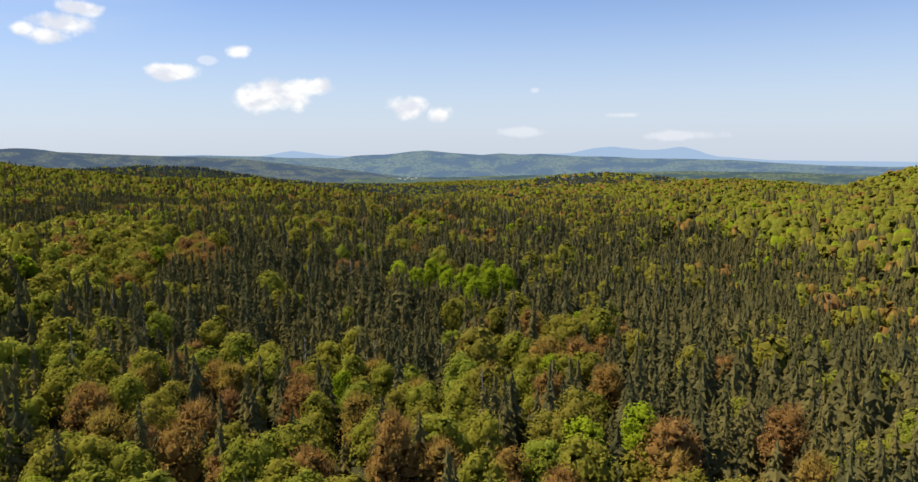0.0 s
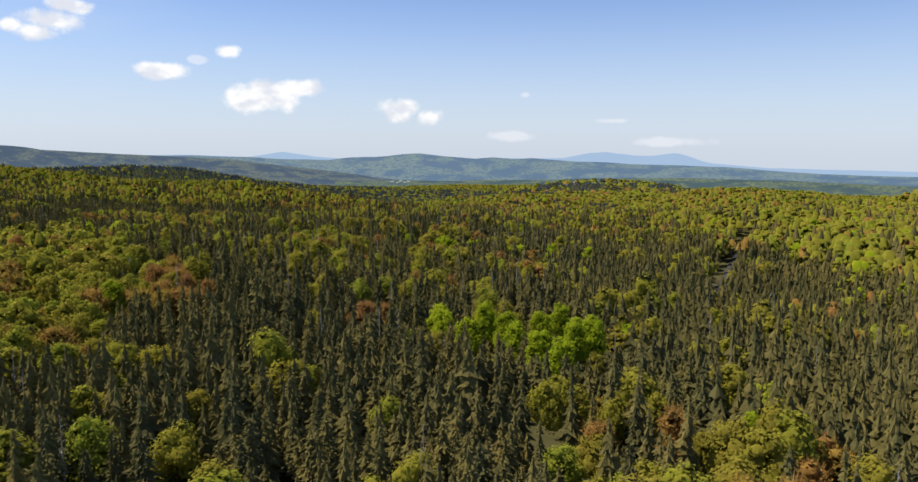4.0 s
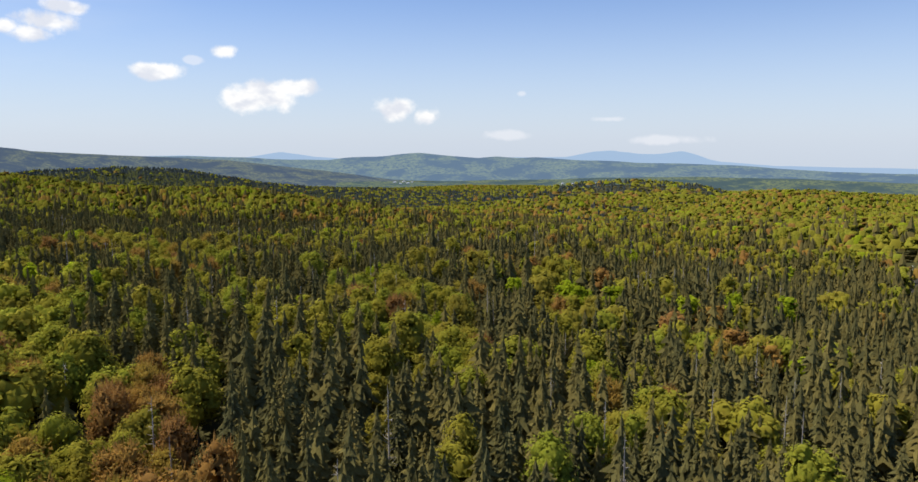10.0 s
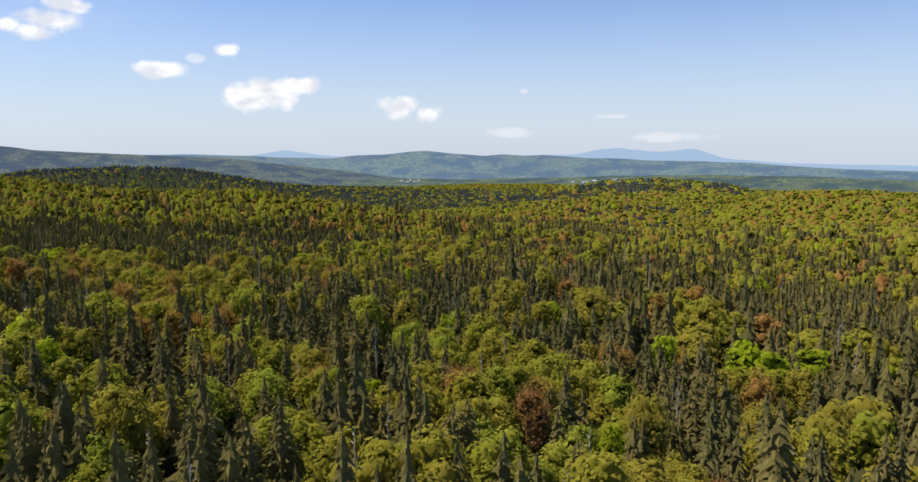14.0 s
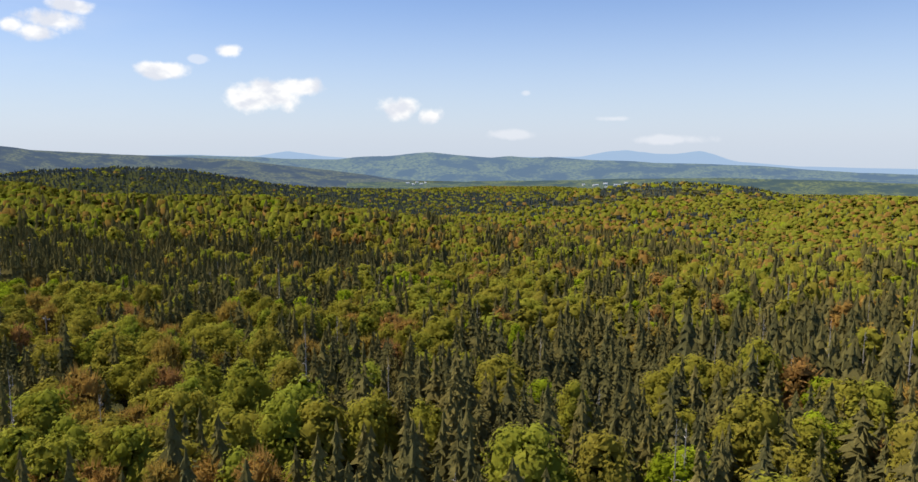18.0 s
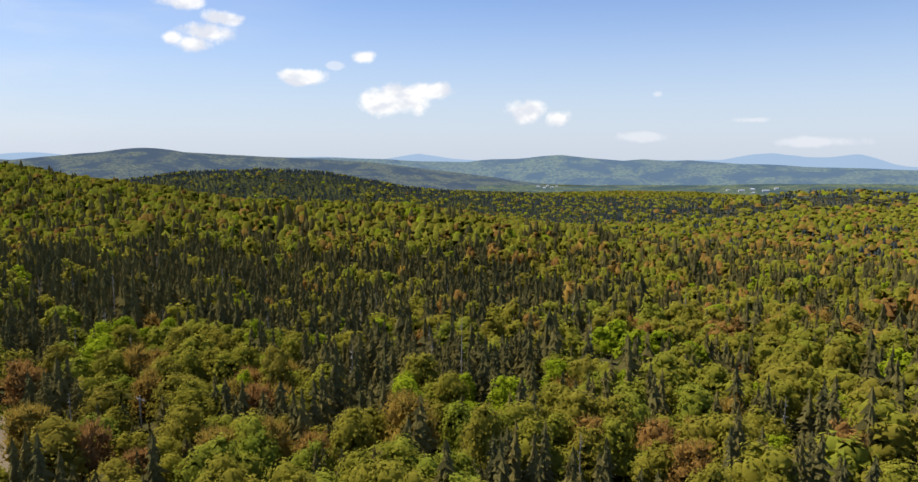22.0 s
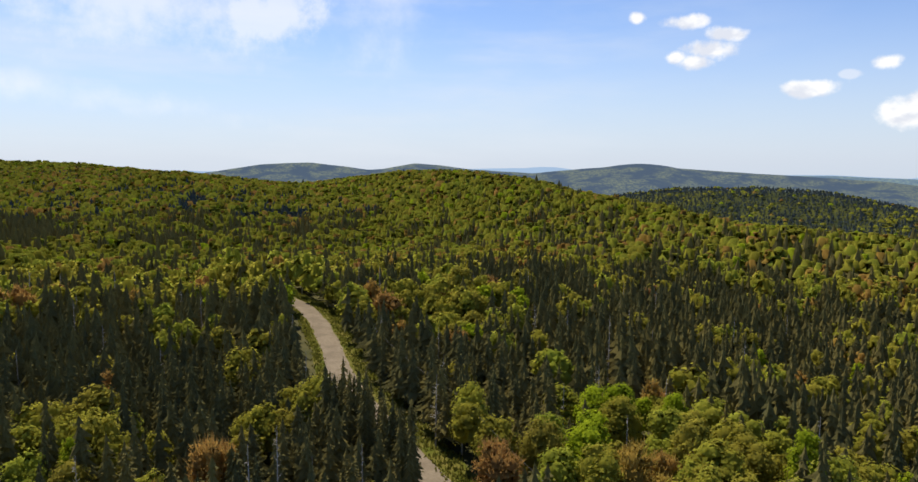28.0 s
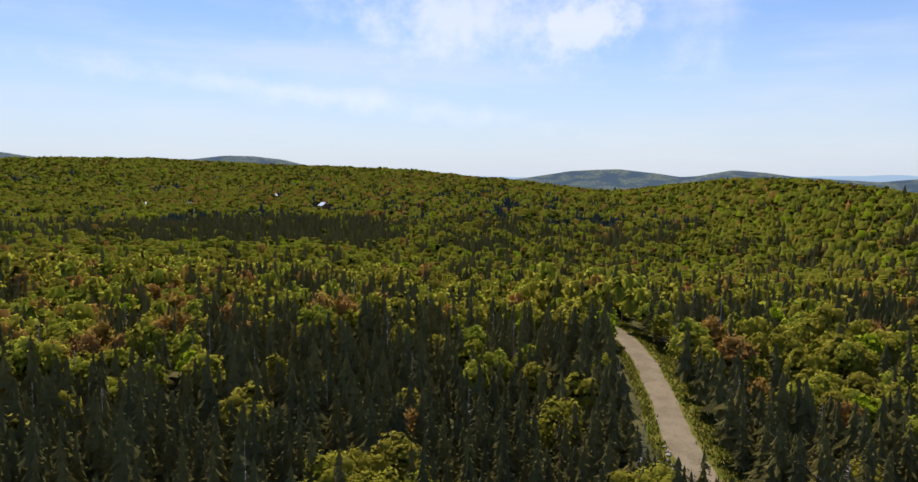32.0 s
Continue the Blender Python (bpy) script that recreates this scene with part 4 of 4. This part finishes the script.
# haze for each distance, painted as a bluish glow on the ridge
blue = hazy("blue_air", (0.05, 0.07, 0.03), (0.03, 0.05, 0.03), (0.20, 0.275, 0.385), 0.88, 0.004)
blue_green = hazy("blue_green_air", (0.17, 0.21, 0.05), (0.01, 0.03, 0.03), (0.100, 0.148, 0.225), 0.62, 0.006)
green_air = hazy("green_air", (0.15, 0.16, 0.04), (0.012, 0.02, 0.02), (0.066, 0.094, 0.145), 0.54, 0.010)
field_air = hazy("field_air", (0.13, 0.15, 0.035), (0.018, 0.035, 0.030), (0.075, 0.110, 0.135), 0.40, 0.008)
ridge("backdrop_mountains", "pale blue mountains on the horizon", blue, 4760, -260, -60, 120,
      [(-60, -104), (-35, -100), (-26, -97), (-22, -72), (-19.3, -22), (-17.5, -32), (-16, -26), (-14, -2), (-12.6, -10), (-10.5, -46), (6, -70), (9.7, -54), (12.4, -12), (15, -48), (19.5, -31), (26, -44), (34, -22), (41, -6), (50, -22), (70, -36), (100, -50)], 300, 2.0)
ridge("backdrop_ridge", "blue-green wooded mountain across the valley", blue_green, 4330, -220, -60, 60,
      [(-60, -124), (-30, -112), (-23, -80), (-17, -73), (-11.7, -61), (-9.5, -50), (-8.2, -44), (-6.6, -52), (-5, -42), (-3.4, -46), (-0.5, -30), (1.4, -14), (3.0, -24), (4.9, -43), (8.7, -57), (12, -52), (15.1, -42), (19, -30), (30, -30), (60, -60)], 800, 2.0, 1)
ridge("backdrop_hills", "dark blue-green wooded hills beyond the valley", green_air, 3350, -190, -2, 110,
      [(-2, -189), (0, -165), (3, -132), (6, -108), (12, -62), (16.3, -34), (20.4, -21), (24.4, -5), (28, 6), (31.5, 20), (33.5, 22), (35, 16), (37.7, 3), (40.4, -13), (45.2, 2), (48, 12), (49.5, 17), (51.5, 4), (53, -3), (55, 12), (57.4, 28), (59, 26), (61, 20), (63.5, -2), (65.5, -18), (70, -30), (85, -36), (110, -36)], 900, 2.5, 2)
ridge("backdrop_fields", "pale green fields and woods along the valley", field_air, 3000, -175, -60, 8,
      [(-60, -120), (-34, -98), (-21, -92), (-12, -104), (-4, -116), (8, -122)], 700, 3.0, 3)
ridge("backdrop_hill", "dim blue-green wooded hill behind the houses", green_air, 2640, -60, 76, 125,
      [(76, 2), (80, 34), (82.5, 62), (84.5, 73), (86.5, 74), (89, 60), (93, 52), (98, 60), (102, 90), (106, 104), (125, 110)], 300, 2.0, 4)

# ---- the gravel road and its verges ----
def strip(name, label, category, mat, left, right, lift, wobble=0.0, flare=0.0, kind="structure"):
    """A strip along the road's middle line, from left to right metres across it."""
    p = LINE
    d = np.gradient(p, axis=0)
    d = d / np.linalg.norm(d, axis=1)[:, None]
    side = np.stack([d[:, 1], -d[:, 0]], 1)
    rows = []
    for f in np.linspace(0, 1, 7):
        w = left + (right - left) * f
        edge = wobble * (lattice(p[:, 0], p[:, 1], 3.5, 40 + int(f * 6)) - 0.5) * (1 if f in (0.0, 1.0) else 0.2)
        edge = edge + flare * max(0.0, f - 0.4) * 1.6 * np.exp(-(((p[:, 0] + 211) / 8) ** 2))
        q = p + side * (w + edge)[:, None] if wobble else p + side * w
        crown = lift - 0.10 * (abs(f - 0.5) * 2) ** 2
        rows.append(np.concatenate([q, (ground(q[:, 0], q[:, 1]) + crown)[:, None]], 1))
    v = np.stack(rows)
    m, n = v.shape[:2]
    i, j = np.meshgrid(np.arange(m - 1), np.arange(n - 1), indexing="ij")
    f = np.stack([i * n + j, i * n + j + 1, (i + 1) * n + j + 1, (i + 1) * n + j], -1).reshape(-1, 4)
    return tagged(new(name, mesh_of(name, v.reshape(-1, 3), f, [mat])), label, category, kind=kind)


def gravel_material():
    m, t = material("gravel")
    p = place_of(t)
    n1, n2, n3 = noise_of(t, p, 0.25, 4.0), noise_of(t, p, 2.2, 4.0), noise_of(t, p, 18.0, 2.0)
    c = blend(t, steps(t, n1, 0.35, 0.65), (0.150, 0.122, 0.086), (0.200, 0.165, 0.118))
    c = blend(t, sum_up(t, "MULTIPLY", steps(t, n2, 0.4, 0.7), 0.5), c, (0.115, 0.095, 0.068))
    finish(t, principled(t, c, 0.95, n3, 0.5))
    return m


gravel = gravel_material()
verge_grass = mottled("verge_grass", (0.075, 0.085, 0.012), (0.14, 0.12, 0.03), 0.35, 3.0)
strip("verge", "yellow-green grass verge along the gravel road", "verge", verge_grass, -4.6, 7.2, 0.12, 1.6)
strip("road", "pale beige gravel road with worn wheel tracks", "road", gravel, -2.5, 2.5, 0.26, 0.7, 2.4)


# ---- small built things ----
def part(name, bm, mat, parent, label=""):
    """Links a bmesh as one mesh under a thing or a part."""
    me = bpy.data.meshes.new(name)
    bm.to_mesh(me)
    bm.free()
    me.materials.append(mat)
    ob = new(name, me)
    ob.parent = parent
    if label:
        tagged(ob, label)
    return ob


def box(size, at, turn=None, bevel=0.0):
    bm = bmesh.new()
    bmesh.ops.create_cube(bm, size=1)
    bmesh.ops.scale(bm, vec=size, verts=bm.verts)
    if bevel:
        bmesh.ops.bevel(bm, geom=bm.edges[:], offset=bevel, segments=1, affect="EDGES")
    if turn is not None:
        bmesh.ops.rotate(bm, cent=(0, 0, 0), matrix=turn, verts=bm.verts)
    bmesh.ops.translate(bm, vec=at, verts=bm.verts)
    return bm


def rod(a, b, r0, r1, sides=8):
    a, b = Vector(a), Vector(b)
    bm = bmesh.new()
    bmesh.ops.create_cone(bm, cap_ends=True, segments=sides, radius1=r0, radius2=r1, depth=(b - a).length)
    bmesh.ops.transform(bm, matrix=Matrix.Translation((a + b) / 2) @ (b - a).to_track_quat("Z", "Y").to_matrix().to_4x4(), verts=bm.verts)
    return bm


def plain(name, a, b, scale, rough=0.8, metal=0.0):
    m, t = material(name)
    n = noise_of(t, place_of(t), scale, 4.0)
    finish(t, principled(t, blend(t, steps(t, n, 0.3, 0.7), a, b), rough, n, 0.2, metal))
    return m


pole_wood = plain("weathered_pole", (0.26, 0.24, 0.21), (0.36, 0.34, 0.30), 3.0)
porcelain = plain("porcelain", (0.55, 0.55, 0.52), (0.65, 0.65, 0.62), 9.0, 0.3)
cable = plain("cable", (0.08, 0.08, 0.08), (0.13, 0.13, 0.13), 5.0, 0.5)
siding = plain("white_siding", (0.62, 0.60, 0.56), (0.72, 0.70, 0.66), 1.2)
brown_siding = plain("brown_siding", (0.16, 0.10, 0.06), (0.23, 0.15, 0.09), 1.2)
tin_roof = plain("tin_roof", (0.66, 0.68, 0.70), (0.78, 0.80, 0.82), 0.8, 0.35, 0.6)
shingle = plain("grey_shingle", (0.10, 0.10, 0.11), (0.17, 0.17, 0.18), 1.5)
brick_red = plain("chimney_brick", (0.24, 0.10, 0.07), (0.33, 0.15, 0.10), 2.0)
trim_white = plain("white_trim", (0.70, 0.70, 0.68), (0.78, 0.78, 0.76), 2.0)
lawn = mottled("lawn", (0.10, 0.14, 0.015), (0.16, 0.19, 0.025), 0.2, 2.0)
pane_m, pane_t = material("window_glass")
finish(pane_t, principled(pane_t, (0.03, 0.04, 0.05), 0.08))


def base_z(x, y):
    return float(ground(np.array([x]), np.array([y]))[0])


def house(x, y, wide, deep, tall, turn, walls, roof_mat, label, lift=0.0):
    """A gabled house: walls, two roof slopes, gable ends, chimney, door and windows."""
    root = tagged(new("house"), label, "house", "houses by the clearing")
    root.matrix_basis = Matrix.Translation((x, y, base_z(x, y) + lift)) @ Matrix.Rotation(radians(turn), 4, "Z")
    part("wall", box((wide, deep, tall + 1.0), (0, 0, tall / 2 - 0.5)), walls, root)
    rise = deep * 0.36
    bm = bmesh.new()
    for s in (-1, 1):
        v = [bm.verts.new(p) for p in ((s * wide / 2, -deep / 2, tall), (s * wide / 2, deep / 2, tall), (s * wide / 2, 0, tall + rise))]
        bm.faces.new(v)
    part("gable", bm, walls, root)
    slope = math.atan2(rise, deep / 2)
    long = math.hypot(rise, deep / 2) + 0.5
    for s in (-1, 1):
        turn_m = Matrix.Rotation(-s * slope, 3, "X")
        part("roof", box((wide + 0.8, long, 0.16), (0, s * (deep / 4 + 0.1), tall + rise / 2 + 0.05), turn_m), roof_mat, root)
    part("chimney", box((0.7, 0.7, 1.8), (wide * 0.22, deep * 0.1, tall + rise + 0.2), bevel=0.03), brick_red, root)
    for s in (-1, 1):
        for k in range(3):
            if s < 0 and k == 1:
                door = part("door", box((1.0, 0.10, 2.05), (0, s * (deep / 2 + 0.03), 1.05)), brown_siding, root)
                part("door_handle", box((0.06, 0.08, 0.12), (0.38, s * (deep / 2 + 0.10), 1.0)), tin_roof, door)
                continue
            px = wide * (-0.3 + 0.3 * k)
            frame_ob = part("window", box((1.5, 0.08, 1.25), (px, s * (deep / 2 + 0.02), 1.75)), trim_white, root)
            part("pane", box((1.3, 0.06, 1.05), (px, s * (deep / 2 + 0.06), 1.75)), pane_m, frame_ob)
    return root


house(-936, 486, 15, 9, 3.0, 8, brown_siding, tin_roof, "brown house with a bright tin roof among trees", 1.5)
house(-1100, 448, 12, 8, 3.0, -15, brown_siding, tin_roof, "small dark house with a glinting tin roof", 1.5)
house(-1010, 352, 17, 11, 3.4, 25, siding, shingle, "pale house with a steep grey shingle roof", 1.5)
house(-1030, 303, 13, 8, 3.0, -5, siding, tin_roof, "white house with a bright tin roof", 1.5)
house(-1100, 222, 14, 9, 3.0, 12, siding, tin_roof, "white farmhouse with a pale tin roof", 2.0)
house(-1130, 190, 12, 8, 2.8, -20, siding, tin_roof, "small white house at the edge of the woods", 2.0)
house(-1132, 166, 10, 8, 2.8, 5, siding, tin_roof, "low white shed with a pale roof", 2.0)


def far_building(x, y, z, wide, deep, tall, turn, roof_mat, label):
    """A farm building of the distant village: walls and a low gabled roof."""
    root = tagged(new("farm_building"), label, "building", "buildings of the far village")
    root.matrix_basis = Matrix.Translation((x, y, z)) @ Matrix.Rotation(radians(turn), 4, "Z")
    part("wall", box((wide, deep, tall), (0, 0, tall / 2)), siding, root)
    bm = bmesh.new()
    ends = []
    for s in (-1, 1):
        ends.append([bm.verts.new(p) for p in ((s * wide * 0.52, -deep * 0.55, tall), (s * wide * 0.52, deep * 0.55, tall), (s * wide * 0.52, 0, tall + deep * 0.28))])
    bm.faces.new(ends[0])
    bm.faces.new(ends[1][::-1])
    for k in range(3):
        n = (k + 1) % 3
        bm.faces.new((ends[0][k], ends[1][k], ends[1][n], ends[0][n]))
    part("roof", bm, roof_mat, root)
    return root


def surface_z(x, y):
    """The height of the distance at a place, from the meshes that stand there."""
    scene.view_layers[0].update()
    hit = scene.ray_cast(bpy.context.evaluated_depsgraph_get(), Vector((x, y, 600)), Vector((0, 0, -1)))
    return hit[1].z if hit[0] else base_z(x, y)


spots = [(470, 3010, 34, 14, 8, 10), (512, 3030, 26, 16, 7, -20), (548, 2990, 40, 14, 8, 5), (430, 3045, 18, 12, 7, 30), (590, 3020, 22, 14, 8, 15), (500, 2965, 16, 11, 6, 0),
         (-205, 3180, 20, 12, 7, 12), (-236, 3160, 16, 11, 7, -8), (-262, 3200, 22, 12, 8, 4), (-225, 3220, 18, 12, 8, 25), (-190, 3215, 15, 10, 6, -15)]
heights = [surface_z(x, y) for x, y, *_ in spots]
for (x, y, w, d, h, turn), z in zip(spots, heights):
    far_building(x, y, z - 1.0, w * 0.6, d * 0.6, h * 0.6, turn, tin_roof, "long white farm building with a pale roof, far across the valley")

# pale meadow beside the houses
bm = bmesh.new()
bmesh.ops.create_circle(bm, cap_ends=True, segments=28, radius=1)
for v in bm.verts:
    k = 0.85 + 0.3 * random.random()
    v.co.x, v.co.y = -620 + v.co.x * 17 * k, 438 + v.co.y * 9 * k
    v.co.z = base_z(v.co.x, v.co.y) + 0.9
me = bpy.data.meshes.new("meadow")
bm.to_mesh(me)
bm.free()
me.materials.append(lawn)
tagged(new("meadow", me), "small bright grass clearing in the dark spruces", "meadow", kind="structure")


# ---- the power line beside the road ----
def utility_pole(x, y, tall, turn, label):
    root = tagged(new("utility_pole"), label, "utility pole", "poles of the power line")
    root.matrix_basis = Matrix.Translation((x, y, base_z(x, y))) @ Matrix.Rotation(radians(turn), 4, "Z")
    part("pole", rod((0, 0, -0.5), (0, 0, tall), 0.16, 0.10, 10), pole_wood, root)
    arm = part("crossarm", box((2.2, 0.11, 0.13), (0, 0.12, tall - 0.6), bevel=0.01), pole_wood, root)
    for k in (-1, 0, 1):
        part("insulator", rod((k, 0.12, tall - 0.54), (k, 0.12, tall - 0.32), 0.06, 0.04, 8), porcelain, arm)
    for s in (-1, 1):
        part("brace", rod((0, 0.06, tall - 1.4), (s * 0.75, 0.12, tall - 0.66), 0.025, 0.025, 5), cable, root)
    return root


POLES = [(-178, 421, 9.5), (-222, 440.0, 9.5), (-266, 456.0, 9.5), (-310, 477.5, 9.5), (-352, 489.0, 9.5)]
for x, y, h in POLES:
    utility_pole(x, y, h, -25, "grey wooden utility pole with crossarm on the grass verge")
line = tagged(new("power_line"), "three thin grey wires sagging between wooden poles", "cable")
for (ax, ay, ah), (bx, by, bh) in zip(POLES, POLES[1:]):
    c, s = math.cos(radians(-25)), math.sin(radians(-25))
    for k in (-1, 0, 1):
        a = Vector((ax + k * c, ay + k * s, base_z(ax, ay) + ah - 0.32))
        b = Vector((bx + k * c, by + k * s, base_z(bx, by) + bh - 0.32))
        bm = bmesh.new()
        last = a
        for n in range(1, 11):
            f = n / 10
            p = a.lerp(b, f) - Vector((0, 0, 4 * 0.9 * f * (1 - f)))
            piece = rod(last, p, 0.007, 0.007, 4)
            tmp = bpy.data.meshes.new("span")
            piece.to_mesh(tmp)
            piece.free()
            bm.from_mesh(tmp)
            bpy.data.meshes.remove(tmp)
            last = p
        part("wire", bm, cable, line)
utility_pole(92, 346, 11.5, 64, "grey wooden utility pole beside the forest track")
utility_pole(128, 412, 11.5, 64, "grey wooden utility pole beside the forest track")

# ---- the forest track ----
p = np.concatenate([np.stack([np.linspace(a[0], b[0], 12), np.linspace(a[1], b[1], 12)], 1)[:-1] for a, b in zip(TRACK, TRACK[1:])])
d = np.gradient(p, axis=0)
d = d / np.linalg.norm(d, axis=1)[:, None]
side = np.stack([d[:, 1], -d[:, 0]], 1)
rows = []
for w in np.linspace(-2.2, 2.2, 7):
    q = p + side * (w + 0.5 * (lattice(p[:, 0], p[:, 1], 4.0, 50) - 0.5))[:, None]
    rows.append(np.concatenate([q, (ground(q[:, 0], q[:, 1]) + 0.75 - 0.05 * w * w)[:, None]], 1))
v = np.stack(rows)
m, n = v.shape[:2]
i, j = np.meshgrid(np.arange(m - 1), np.arange(n - 1), indexing="ij")
f = np.stack([i * n + j, i * n + j + 1, (i + 1) * n + j + 1, (i + 1) * n + j], -1).reshape(-1, 4)
dark_gravel = mottled("dark_gravel", (0.035, 0.035, 0.035), (0.075, 0.075, 0.072), 0.3, 2.5)
tagged(new("track", mesh_of("track", v.reshape(-1, 3), f, [dark_gravel])), "narrow grey gravel track cut through the spruces", "track", kind="structure")

# ---- grass on the verge, and stones along the road's edge ----
d = np.gradient(LINE, axis=0)
d = d / np.linalg.norm(d, axis=1)[:, None]
side = np.stack([d[:, 1], -d[:, 0]], 1)
k = rng.integers(8, len(LINE) - 8, 5200)
w = np.where(rng.random(len(k)) < 0.68, rng.uniform(3.0, 7.4, len(k)), rng.uniform(-4.8, -2.9, len(k)))
q = LINE[k] + side[k] * w[:, None] + rng.uniform(-1, 1, (len(k), 2))
q = q[road_distance(q[:, 0], q[:, 1]) > 2.9]
z = ground(q[:, 0], q[:, 1]) + 0.05
V, T = [], []
for blade in range(3):
    a, h, r = rng.uniform(0, 6.28, len(q)), rng.uniform(0.25, 0.75, len(q)), rng.uniform(0.10, 0.24, len(q))
    foot = np.stack([q[:, 0], q[:, 1], z], 1)
    sway = np.stack([np.cos(a) * r, np.sin(a) * r, 0 * a], 1)
    tip = foot + np.stack([-np.sin(a) * h * 0.4, np.cos(a) * h * 0.4, h], 1)
    V.append(np.stack([foot - sway, foot + sway, tip], 1).reshape(-1, 3))
V = np.concatenate(V)
tuft_green = foliage("grass_blades", (0.10, 0.11, 0.015), (0.16, 0.17, 0.022), (0.22, 0.20, 0.05), 0.4)
tagged(new("grass", mesh_of("grass", V, np.arange(len(V)).reshape(-1, 3), [tuft_green])), "tufts of fresh yellow-green grass along the gravel road", "grass", kind="stuff")

stone_grey = mottled("stone_grey", (0.20, 0.19, 0.17), (0.32, 0.30, 0.27), 1.2, 7.0)
for n in range(7):
    bm = bmesh.new()
    bmesh.ops.create_icosphere(bm, subdivisions=2, radius=1)
    size = rng.uniform(0.28, 0.55)
    for v in bm.verts:
        v.co *= size * (1 + 0.35 * math.sin(3.1 * v.co.x + n) * math.cos(2.7 * v.co.y + 2 * n))
        v.co.z *= 0.62
    x, y = -268 + 1.6 * n + rng.uniform(-0.5, 0.5), 445.2 - 0.75 * n + rng.uniform(-0.4, 0.4)
    me = bpy.data.meshes.new("boulder")
    bm.to_mesh(me)
    bm.free()
    me.materials.append(stone_grey)
    ob = tagged(new("boulder", me), "rounded grey boulder at the edge of the gravel road", "rock", "boulders along the road")
    ob.location = (x, y, base_z(x, y) + 0.22 * size)
